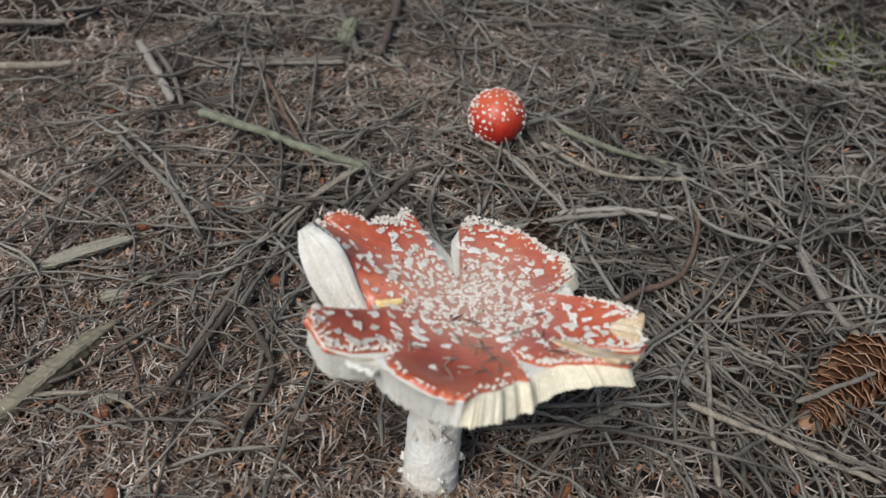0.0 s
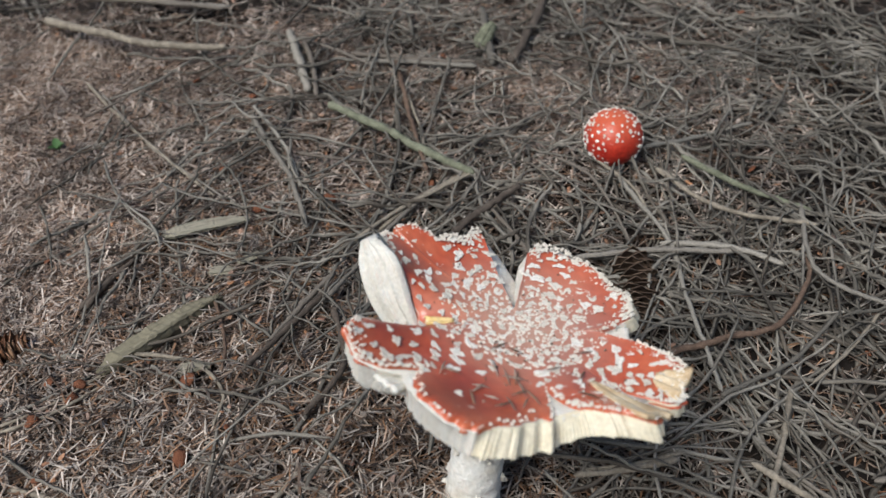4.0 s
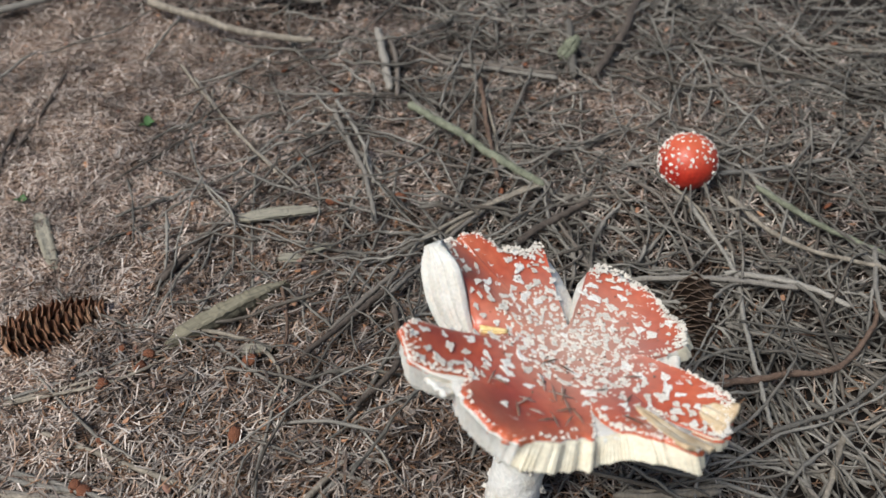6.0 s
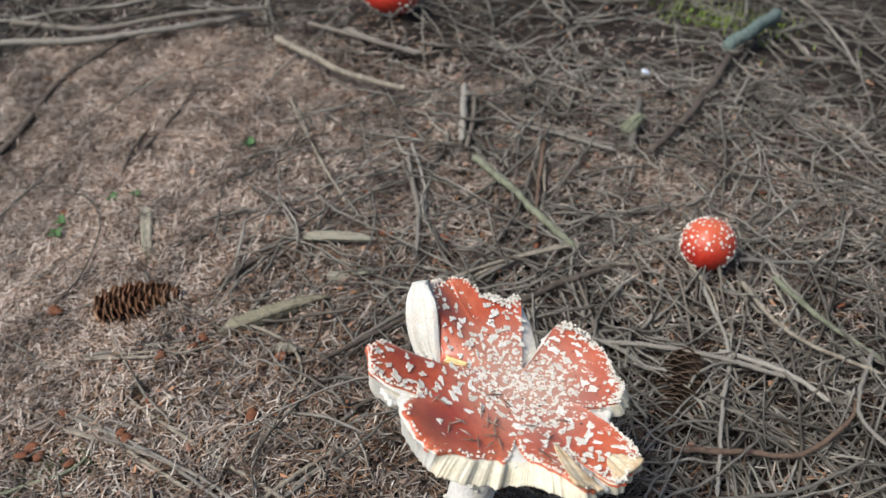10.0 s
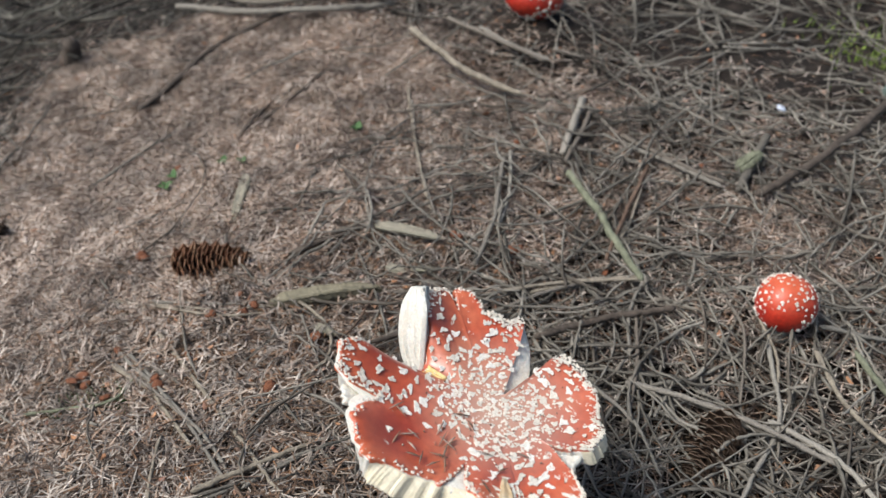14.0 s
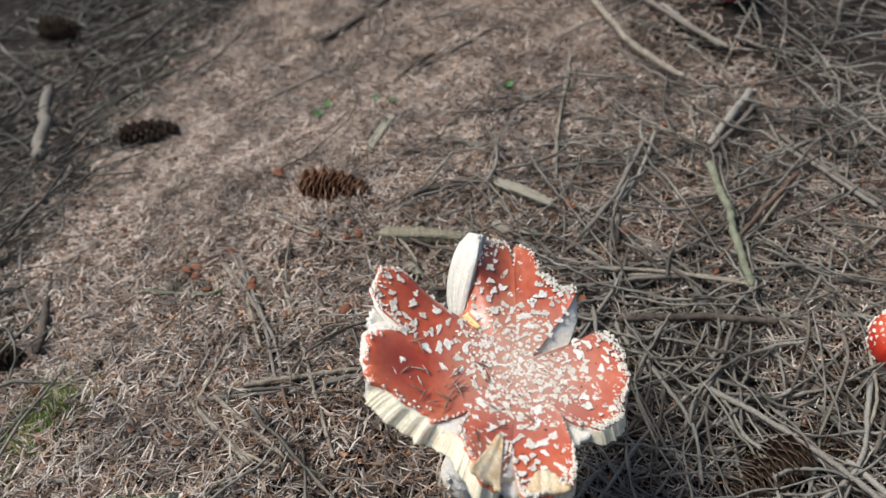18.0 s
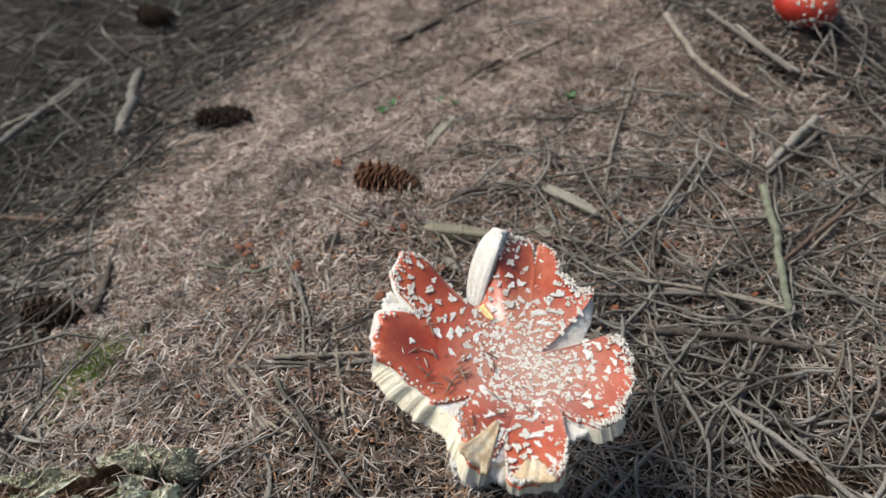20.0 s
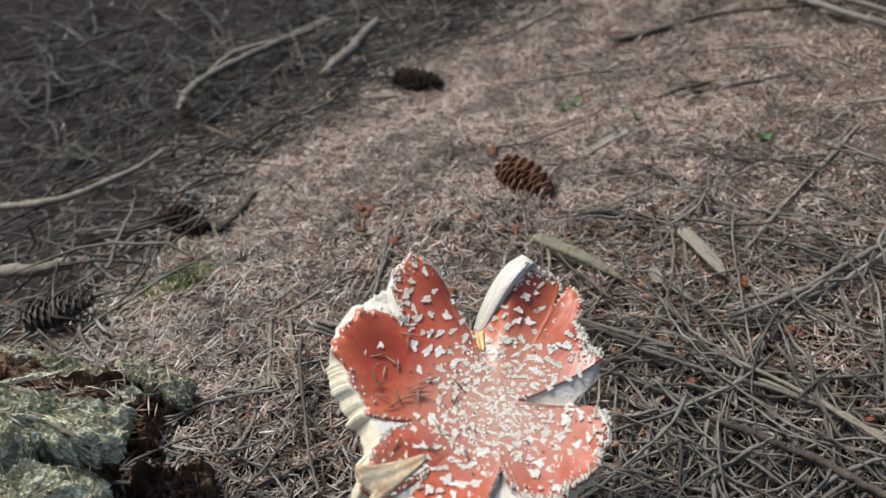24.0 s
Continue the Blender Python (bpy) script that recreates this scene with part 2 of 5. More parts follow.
def ground_z(x, y):
    x, y = np.asarray(x, float), np.asarray(y, float)
    s = -0.634 * x - 0.773 * y
    bank = 0.06 * softplus((s - 0.004) / 0.06) - 0.12 * softplus((s - 0.8) / 0.12)
    step = 0.04 * softplus((s - 0.36) / 0.04) - 0.04 * softplus((s - 0.62) / 0.04)
    far = np.hypot(x + 0.2, y - 0.5)
    slope = (-0.045 * x + 0.107 * y) / (1 + (far / 2.0) ** 2)
    hump = 0.073 * np.exp(-((x + 0.009) ** 2 + (y - 0.121) ** 2) / 0.0862)
    tuft = 0.045 * np.exp(-((x + 0.533) ** 2 + (y - 0.903) ** 2) / 0.008) + 0.026 * np.exp(-((x - 0.035) ** 2 + (y - 0.665) ** 2) / 0.004) - 0.024 * np.exp(-((x - 0.015) ** 2 + (y - 0.33) ** 2) / 0.007)
    fine = 0.0022 * np.sin(151 * x + 33 * y + 3 * np.sin(40 * y)) * np.sin(139 * y - 41 * x + 3 * np.sin(37 * x)) + 0.0022 * np.sin(83 * x - 57 * y) * np.sin(71 * y + 62 * x)
    lumps = fine + 0.005 * np.sin(9.1 * x + 2.0 * y + 0.7) * np.sin(8.3 * y - 1.7 * x) + 0.003 * np.sin(21 * x - 5 * y) * np.cos(19 * y + 6 * x)
    return -0.0386 + slope - 0.179 * bank - 0.1 * step + hump + tuft + lumps


def ground_mesh():
    u = np.concatenate([-np.geomspace(1.6, 400, 30)[::-1], np.linspace(-1.58, 1.58, 270), np.geomspace(1.6, 400, 30)])
    X, Y = np.meshgrid(u - 0.25, u + 0.6, indexing="ij")
    Z = ground_z(X, Y) + np.where(np.hypot(X, Y) < 3, rng.normal(0, 0.0016, X.shape), 0)
    n = len(u)
    i = (np.arange(n - 1)[:, None] * n + np.arange(n - 1)[None, :]).ravel()
    return quads("ground", np.c_[X.ravel(), Y.ravel(), Z.ravel()], np.c_[i, i + n, i + n + 1, i + 1], SOIL, True)


ground = tagged(new("ground", ground_mesh()), "brown forest soil under spruce needles, sloping into a hollow", "ground", kind="structure")


# ---- the needle carpet ----
def needle_field(name, xy, length, width, lift, tilt=0.22, mat=NEEDLE, bent=True):
    n = len(xy)
    L, W = rng.uniform(*length, n), rng.uniform(*width, n)
    yaw, pit = rng.uniform(0, 2 * np.pi, n), rng.normal(0, tilt, n)
    d = np.c_[np.cos(yaw) * np.cos(pit), np.sin(yaw) * np.cos(pit), np.sin(pit)]
    side = np.c_[-np.sin(yaw), np.cos(yaw), np.zeros(n)]
    up = np.cross(d, side)
    c = np.c_[xy, ground_z(xy[:, 0], xy[:, 1]) + rng.uniform(*lift, n) + np.abs(np.sin(pit)) * L * 0.4]
    bend = rng.normal(0, 0.04, n) * L
    rows = ((-0.5, 0.55), (0.0, 1.0), (0.5, 0.4)) if bent else ((-0.5, 0.8), (0.5, 0.6))
    m = 3 * len(rows)
    V = np.empty((n, m, 3))
    for k, (a, w) in enumerate(rows):
        mid = c + d * (a * L)[:, None] + side * (bend * (1 - 4 * a * a))[:, None]
        for j in range(3):
            q = 2 * np.pi * j / 3 + 0.5
            V[:, 3 * k + j] = mid + side * (np.cos(q) * W * w / 2)[:, None] + up * (np.sin(q) * W * w / 2)[:, None]
    f = np.array([[3 * k + j, 3 * k + (j + 1) % 3, 3 * k + 3 + (j + 1) % 3, 3 * k + 3 + j] for k in range(len(rows) - 1) for j in range(3)])
    F = (np.arange(n)[:, None, None] * m + f[None]).reshape(-1, 4)
    return quads(name, V.reshape(-1, 3), F, mat)


def disc(n, x, y, radius, fade=0.6, keep=None):
    """Points round (x, y) that thin out towards the radius."""
    r, a = radius * rng.uniform(0, 1, n) ** fade, rng.uniform(0, 2 * np.pi, n)
    p = np.c_[x + r * np.cos(a), y + r * np.sin(a)]
    return p if keep is None else p[keep(p[:, 0], p[:, 1])]


def sigmoid(v):
    return 1 / (1 + np.exp(-np.clip(v, -40, 40)))


def twig_cover(x, y):
    """How thick dead twigs lie (0 to 1): to the right of the mound, beyond it and in the hollow."""
    s = -0.634 * x - 0.773 * y
    right = sigmoid((x + 0.30 - 0.25 * (0.6 - y)) / 0.06) * np.maximum(sigmoid((y - 0.37) / 0.04), sigmoid((x - 0.05) / 0.03))
    strewn = 0.72 * np.exp(-((x + 0.3) / 0.19) ** 2 - ((y - 0.66) / 0.2) ** 2)
    right = np.maximum(right, strewn) * (1 - 0.65 * np.exp(-((x + 0.04) / 0.13) ** 2 - ((y - 0.8) / 0.09) ** 2))
    beyond = sigmoid((y - np.interp(x, (-1.1, -1.02, -0.99, -0.87, -0.77, -0.65, -0.52, -0.3, 0.0), (0.3, 0.48, 0.6, 0.645, 0.73, 0.8, 0.785, 0.86, 1.05))) / 0.022)
    hollow = sigmoid((s - np.interp(x, (-0.95, -0.85, -0.64, -0.55, -0.47, -0.4, -0.32, -0.265, -0.185, -0.13), (0.35, 0.36, 0.335, 0.325, 0.29, 0.25, 0.212, 0.17, 0.118, 0.105)) - 0.012 * np.sin(23 * x)) / 0.018)
    return right, np.maximum(beyond, hollow)


def bare(x, y):
    r, h = twig_cover(x, y)
    return rng.uniform(0, 1, len(x)) > np.maximum(0.66 * r, 0.93 * h)


close = np.vstack([disc(34000, -0.16, 0.2, 0.36, 0.55, bare), disc(26000, -0.1, 0.35, 0.45, 0.55, bare)])
near = disc(110000, -0.2, 0.42, 1.0, 0.52, bare)
mid = disc(85000, -0.4, 0.5, 2.2, 0.62, bare)
far = disc(50000, -0.4, 0.8, 6.0, 0.62, bare)
tagged(new("needle_litter", needle_field("needles", close, (0.011, 0.0195), (0.001, 0.0017), (0.001, 0.015), 0.28)), "dry brown and tan spruce needles round the large mushroom", "needles", kind="stuff")
tagged(new("needle_litter", needle_field("needles", near, (0.0095, 0.0185), (0.0008, 0.0014), (0.0, 0.013), 0.3, bent=False)), "dry brown and grey spruce needles covering the ground", "needles", kind="stuff")
tagged(new("needle_litter", needle_field("needles", mid, (0.010, 0.019), (0.0012, 0.0021), (0.0, 0.012), bent=False)), "dry brown spruce needles on the slope and hollow", "needles", kind="stuff")
tagged(new("needle_litter", needle_field("needles", far, (0.02, 0.04), (0.002, 0.004), (0.0, 0.01), bent=False)), "dry brown needles further off", "needles", kind="stuff")

# pale tan needles; their colour also carries the brighter light on the mound
PALE_NEEDLE = material("pale_needles", [(0.1, 0.068, 0.049), (0.4, 0.317, 0.252), (0.3, 0.16, 0.09), (0.53, 0.442, 0.366), (0.08, 0.053, 0.039), (0.36, 0.245, 0.172), (0.67, 0.58, 0.5), (0.2, 0.132, 0.092)], 200, 0.45, 0.2, 900, "piece", spec=0.45)
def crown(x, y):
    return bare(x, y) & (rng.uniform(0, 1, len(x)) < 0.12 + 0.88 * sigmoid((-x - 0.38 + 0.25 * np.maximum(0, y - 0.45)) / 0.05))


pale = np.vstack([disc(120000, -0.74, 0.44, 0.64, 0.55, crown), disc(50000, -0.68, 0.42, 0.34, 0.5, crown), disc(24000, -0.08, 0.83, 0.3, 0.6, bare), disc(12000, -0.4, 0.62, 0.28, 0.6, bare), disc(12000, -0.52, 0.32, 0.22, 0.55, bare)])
tagged(new("needle_litter", needle_field("needles", pale, (0.009, 0.018), (0.0009, 0.0017), (0.007, 0.015), 0.24, PALE_NEEDLE, False)), "pale tan fallen needles lying loose on the mound", "needles", kind="stuff")


# ---- twigs ----
def tube(points, radii, sides=7, knob=0.0, seed=0):
    """Rings along a line: vertices and quads, closed at both ends by shrunk rings."""
    r = np.random.default_rng(seed)
    P = np.asarray(points, float)
    T = np.gradient(P, axis=0)
    T /= np.linalg.norm(T, axis=1)[:, None] + 1e-12
    ref = np.where(np.abs(T[:, 2:3]) > 0.9, [[1.0, 0, 0]], [[0, 0, 1.0]])
    A = np.cross(T, ref)
    A /= np.linalg.norm(A, axis=1)[:, None]
    B = np.cross(T, A)
    R = np.asarray(radii)[:, None] * (1 + knob * r.uniform(-0.6, 1.0, (len(P), sides)))
    R[0] *= 0.35
    R[-1] *= 0.35
    q = 2 * np.pi * np.arange(sides) / sides
    V = P[:, None] + R[:, :, None] * (np.cos(q)[None, :, None] * A[:, None] + np.sin(q)[None, :, None] * B[:, None])
    F = [[k * sides + j, k * sides + (j + 1) % sides, (k + 1) * sides + (j + 1) % sides, (k + 1) * sides + j] for k in range(len(P) - 1) for j in range(sides)]
    F += [list(range(sides))[::-1], list(range((len(P) - 1) * sides, len(P) * sides))]
    return V.reshape(-1, 3), F


def smooth_line(pts, n):
    """A Catmull-Rom line through the points."""
    p = np.asarray(pts, float)
    p = np.vstack([2 * p[0] - p[1], p, 2 * p[-1] - p[-2]])
    out = []
    for u in np.linspace(0, len(p) - 3 - 1e-6, n):
        i, f = int(u), u % 1
        a, b, c, d = p[i:i + 4]
        out.append(0.5 * (2 * b + (c - a) * f + (2 * a - 5 * b + 4 * c - d) * f * f + (3 * b - a - 3 * c + d) * f ** 3))
    return np.array(out)


def stick(name, label, pts, r0, r1, mat, lift=0.004, knob=0.38, category="twig", pegs=False, group=""):
    """A stick that lies along the ground through plan points (x, y) or (x, y, height over the ground)."""
    seed = int(abs(pts[0][0] * 9173 + pts[0][1] * 5381) * 100) % 99991
    r = np.random.default_rng(seed)
    cover = float(np.max(twig_cover(pts[len(pts) // 2][0], pts[len(pts) // 2][1])))
    if lift > 0.002:
        lift = max(lift, 0.013 + 0.010 * cover)
    if category == "twig":
        r0, r1 = 0.85 * r0, 0.85 * r1
    knob = min(knob, 0.0011 / max(r0, r1))
    p = np.array([(q[0], q[1], ground_z(q[0], q[1]) + max(r0, r1) * 0.8 + (q[2] if len(q) > 2 else lift)) for q in pts])
    length = np.sum(np.linalg.norm(np.diff(p, axis=0), axis=1))
    n = int(min(110, max(8, length / (0.0035 if pegs else 0.0045))))
    line = smooth_line(p, n)
    wob = np.cumsum(r.normal(0, 0.12 * max(r0, r1), (n, 3)), axis=0)
    line += (wob - np.linspace(0, 1, n)[:, None] * wob[-1]) * [1, 1, 0.3]
    V, F = tube(line - p[0], np.linspace(r0, r1, n), 8 if max(r0, r1) > 0.004 else 6, knob, seed)
    if pegs:
        V, F = list(V), list(F)
        for k in range(1, n - 1):
            for _ in range(3):
                a = r.uniform(0, 6.28)
                t = line[min(k + 1, n - 1)] - line[k - 1]
                t /= np.linalg.norm(t)
                s = np.cross(t, [0.1, 0.2, 1.0])
                s /= np.linalg.norm(s)
                o = s * math.cos(a) + np.cross(t, s) * math.sin(a)
                rad = r0 + (r1 - r0) * k / n
                c0 = line[k] - p[0] + o * rad * 0.8
                w = np.cross(t, o) * rad * 0.22
                b = len(V)
                V += [c0 + w, c0 - w, c0 + t * rad * 0.5, c0 + o * rad * 0.75 + t * rad * 0.6]
                F += [[b, b + 1, b + 3], [b + 1, b + 2, b + 3], [b + 2, b, b + 3]]
    ob = new(name, mesh_from(name, V, F, mat))
    ob.location = p[0]
    return tagged(ob, label, category, group)


def litter_line(r, length, curve, n):
    t = np.linspace(-0.5, 0.5, n)
    yaw = t * curve + 1.5 * t * abs(t) * r.normal(0, 0.9) + np.cumsum(r.normal(0, 0.25 / n, n))
    step = length / (n - 1)
    x, y = np.cumsum(np.cos(yaw)) * step, np.cumsum(np.sin(yaw)) * step
    return np.c_[x - x.mean(), y - y.mean(), np.zeros(n)]


def twig_litter(name, xy, length, radius, height, mat, label, n=8, knob=0.2, tilt=0.006, sides=5):
    """Thin fallen twigs past counting, heaped on one another; many fork."""
    Vs, Fs, base = [], [], 0
    for x, y in xy:
        L, rad = rng.uniform(*length), rng.uniform(*radius)
        ln = litter_line(rng, L, rng.normal(0, 0.7), n)
        lines = [(ln, rad)]
        if rng.uniform() < 0.3:
            k = int(rng.integers(n // 3, n - 2))
            side = rng.choice([-1, 1]) * rng.uniform(0.4, 0.9)
            d = ln[k] - ln[k - 1]
            d = d / np.linalg.norm(d)
            turned = np.array([d[0] * math.cos(side) - d[1] * math.sin(side), d[0] * math.sin(side) + d[1] * math.cos(side), 0])
            m = max(5, n // 2)
            q = np.linspace(0, 1, m)[:, None]
            lines.append((ln[k] + turned * q * L * rng.uniform(0.2, 0.45) + np.c_[-turned[1], turned[0], 0] * q ** 2 * L * rng.normal(0, 0.06), rad * 0.65))
        a = rng.uniform(0, 2 * np.pi)
        c, s = math.cos(a), math.sin(a)
        h, lean, up = rng.uniform(*height), rng.normal(0, tilt), rng.normal(0, tilt)
        for ln, w in lines:
            q = np.c_[x + ln[:, 0] * c - ln[:, 1] * s, y + ln[:, 0] * s + ln[:, 1] * c]
            z = ground_z(q[:, 0], q[:, 1]) + rad + np.maximum(0.001, h + (ln[:, 0] * lean + ln[:, 1] * up) * 2 / L)
            V, F = tube(np.c_[q, z], np.linspace(w, w * rng.uniform(0.45, 0.85), len(q)), sides, knob, int(rng.integers(1e6)))
            Vs.append(V)
            Fs += [[i + base for i in f] for f in F]
            base += len(V)
    return tagged(new(name, mesh_from(name, np.vstack(Vs), Fs, mat)), label, "twigs", kind="stuff")


def twiggy(x, y):
    r, h = twig_cover(x, y)
    return 0.1 + np.maximum(r, h)


def scatter(n, x, y, radius, fade=0.55):
    p = disc(n, x, y, radius, fade)
    return p[rng.uniform(0, 1.1, len(p)) < twiggy(p[:, 0], p[:, 1])]


def clear_of_stem(p, d=0.05):
    return p[np.hypot(p[:, 0], p[:, 1] - 0.31) > d]


twig_litter("twig_litter", clear_of_stem(scatter(2300, 0.0, 0.72, 1.1), 0.08), (0.06, 0.26), (0.0007, 0.0019), (0.002, 0.024), TWIG_STUFF, "thin grey dead spruce twigs strewn over the needles")
twig_litter("twig_litter", clear_of_stem(scatter(1650, 0.08, 0.52, 0.55), 0.08), (0.06, 0.24), (0.0007, 0.0016), (0.004, 0.026), TWIG_STUFF, "thin knobbly curled grey spruce twigs round the mushrooms", 38, 0.85, sides=4)
far_twigs = clear_of_stem(scatter(3600, -0.4, 1.5, 3.2), 0.95)
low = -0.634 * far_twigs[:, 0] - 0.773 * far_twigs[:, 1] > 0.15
twig_litter("twig_litter", far_twigs[~low], (0.12, 0.4), (0.0016, 0.0038), (0.0, 0.05), TWIG_STUFF, "grey dead spruce twigs heaped further off")
twig_litter("twig_heap", far_twigs[low], (0.12, 0.4), (0.0016, 0.0036), (0.0, 0.05), SHADED_TWIG, "dark dead spruce twigs at the bottom of the hollow, shade in their colour", tilt=0.02)
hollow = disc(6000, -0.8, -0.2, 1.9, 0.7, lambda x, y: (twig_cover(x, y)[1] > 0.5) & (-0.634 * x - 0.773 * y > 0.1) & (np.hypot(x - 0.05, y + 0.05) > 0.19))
twig_litter("twig_heap", hollow, (0.05, 0.22), (0.0007, 0.002), (0.002, 0.05), SHADED_TWIG, "heap of thin grey dead branches in the shaded hollow, shade in their colour", 7, tilt=0.014)


def loose_twigs(count):
    """Single twigs that one could count, on shared meshes."""
    kinds = []
    for k in range(14):
        r = np.random.default_rng(100 + k)
        n = 72
        t = np.linspace(0, 1, n)
        L = r.uniform(0.07, 0.2)
        yaw = r.normal(0, 0.5) * (t - 0.5) + np.cumsum(r.normal(0, 0.022, n))
        P = np.c_[np.cumsum(np.cos(yaw)), np.cumsum(np.sin(yaw)), np.zeros(n)] * L / n
        P -= P.mean(axis=0)
        rad = r.uniform(0.0011, 0.0021)
        V, F = tube(P, np.linspace(rad, rad * 0.6, n), 6, 0.7, 300 + k)
        V, F = list(V), list(F)
        if k % 2:
            i = int(n * r.uniform(0.4, 0.7))
            side = r.choice([-1, 1])
            Q = P[i] + np.outer(np.linspace(0, 1, 8), [0.5 * L * 0.45, side * L * 0.2, 0.003])
            v2, f2 = tube(Q, np.linspace(rad * 0.6, rad * 0.35, 8), 5, 0.3, 400 + k)
            F += [[a + len(V) for a in f] for f in f2]
            V += list(v2)
        kinds.append(mesh_from("twig", V, F, TWIG))
    p = clear_of_stem(scatter(count * 3, -0.08, 0.6, 0.75), 0.1)[:count]
    for x, y in p:
        a = rng.uniform(0, 2 * np.pi)
        e = 0.03
        gx = float(ground_z(x + e, y) - ground_z(x - e, y)) / (2 * e)
        gy = float(ground_z(x, y + e) - ground_z(x, y - e)) / (2 * e)
        nrm = Vector((-gx, -gy, 1)).normalized()
        m = Matrix.Translation((x, y, float(ground_z(x, y)) + rng.uniform(0.003, 0.011))) @ nrm.to_track_quat("Z", "Y").to_matrix().to_4x4() @ pose(0, 0, 0, rng.normal(0, 4), rng.normal(0, 3), math.degrees(a))
        ob = new("twig", kinds[int(rng.integers(len(kinds)))])
        ob.matrix_world = m @ Matrix.Scale(rng.uniform(0.7, 1.25), 4)
        tagged(ob, "thin grey dead spruce twig lying on needles", "twig", "loose twigs on the forest floor")


loose_twigs(280)


# ---- the large torn fly agaric ----
CX, CY = 0.017, 0.338
LOBE_RIGHT = [(10, .041), (23, .064), (30, .068), (37, .068), (46, .065), (55, .067), (68, .066), (84, .066), (92, .064), (97, .058)]
DEEP_TEAR = [(99, .038), (104, .022), (112, .014), (118, .013), (120.5, .035)]
LOBE_BACK = [(121.5, .068), (127, .069), (133, .067), (139, .069), (144, .072), (149, .083), (154, .089), (158, .087), (159.3, .073), (161, .088), (167, .087), (173, .084), (177, .081)]
FLAP_SIDE = [(182, .067), (186, .062), (192, .058), (199, .052), (206, .053), (209, .062)]
LOBE_CURLED = [(211, .084), (214.5, .088), (219, .091), (224, .098), (230, .098), (235, .092), (237.5, .080), (240.5, .074)]
LOBE_BALD = [(243, .079), (247, .087), (251, .091), (256, .094), (264, .0965), (268.5, .098), (271, .097), (273, .092), (279, .086), (285, .080), (290, .077), (294, .076), (297.3, .051)]
LOBE_FRONT = [(304, .069), (311, .078), (316, .088), (321, .098), (327, .097), (330, .061), (334, .094), (338, .097), (346, .092), (352, .090), (357, .080), (361, .068)]
EDGE = np.array(LOBE_RIGHT + DEEP_TEAR + LOBE_BACK + FLAP_SIDE + LOBE_CURLED + LOBE_BALD + LOBE_FRONT + [(370, .042)])
CAP_N, CAP_R = 900, 28
CAP_A = 10 + 360 * np.arange(CAP_N) / CAP_N


LIFT_AT = (0, 50, 97, 121, 132, 143, 152, 160, 170, 176, 182, 186, 192, 200, 207, 211, 215, 219, 224, 230, 236, 241, 250, 256, 262, 270, 275, 285, 297, 302, 312, 318, 323, 330, 345, 360)
LIFT = (0, .001, .017, .014, .011, .006, .001, -.003, .003, .010, .020, .008, -.015, -.04, -.03, -.002, .005, .010, .004, .000, .003, .006, .009, .008, .0065, .007, .009, .0085, .009, .010, .012, .007, .002, 0, -.002, 0)
CAP_LIFT = np.interp(np.arange(-38, 399) % 360, LIFT_AT, LIFT)
CAP_LIFT = np.convolve(CAP_LIFT, np.hanning(23) / np.hanning(23).sum(), "same")[18:-18]


def cap_height(x, y):
    """The upturned cap: a shallow bowl, higher on the side of the curled lobes."""
    x, y = x - CX, y - CY
    r = np.hypot(x, y)
    a = np.degrees(np.arctan2(y, x)) % 360
    lift = np.interp(a, np.arange(-20, 381), CAP_LIFT) * (r / 0.08) ** 3
    return 0.1625 + lift - 0.17 * x - 0.072 * y + 2.511 * x * x + 0.496 * x * y + 0.812 * y * y


def band(a, rows):
    return np.interp(a, [q[0] for q in rows], [q[1] for q in rows])


def cap_edge():
    r = np.interp(CAP_A, EDGE[:, 0], EDGE[:, 1])
    jag = np.convolve(rng.normal(0, 1, CAP_N + 8), np.ones(5) / 5, "same")[4:-4]
    slow = np.convolve(rng.normal(0, 1, CAP_N + 30), np.hanning(17) / 3.0, "same")[15:-15]
    return r + (jag * 0.0012 + slow * 0.0009) * (r > 0.03)


CAP_E = cap_edge()
# the flesh goes on below the splits of the skin
FLESH_E = CAP_E.copy()
for a0, a1 in ((238.5, 244), (294, 309), (327.5, 333)):
    k = (CAP_A > a0) & (CAP_A < a1)
    FLESH_E[k] = np.maximum(CAP_E[k], np.interp(CAP_A[k], (a0, a1), np.interp((a0, a1), CAP_A, CAP_E)) - 0.004)
OUTER = np.interp(CAP_A, (221, 223, 230, 235, 241, 247, 256, 264, 271, 272.5), (0, .098, .0995, .094, .085, .092, .098, .0995, .0985, 0))
FLESH_E = np.maximum(FLESH_E, OUTER + 0.4 * (CAP_E - np.interp(CAP_A, EDGE[:, 0], EDGE[:, 1])))
CAP_DROP = band(CAP_A, [(10, .011), (30, .008), (60, .006), (92, .005), (99, .008), (112, .012), (118, .006), (120.3, .009), (121.2, .007), (121.8, .004), (125, .006), (150, .005), (170, .005), (178, .005), (206, .006), (212, .007), (217, .010), (224, .016), (232, .019), (241, .017), (250, .018), (262, .017), (269, .016), (274, .015), (285, .015), (297, .015), (305, .013), (318, .012), (328, .009), (345, .009), (370, .011)])
CAP_BULGE = band(CAP_A, [(10, .003), (30, .003), (100, -.003), (130, -.002), (180, -.001), (214, -.004), (232, -.009), (246, -.010), (262, -.009), (270, -.003), (274, .008), (285, .009), (297, .007), (310, .009), (318, .006), (325, .001), (340, -.002), (370, .003)])
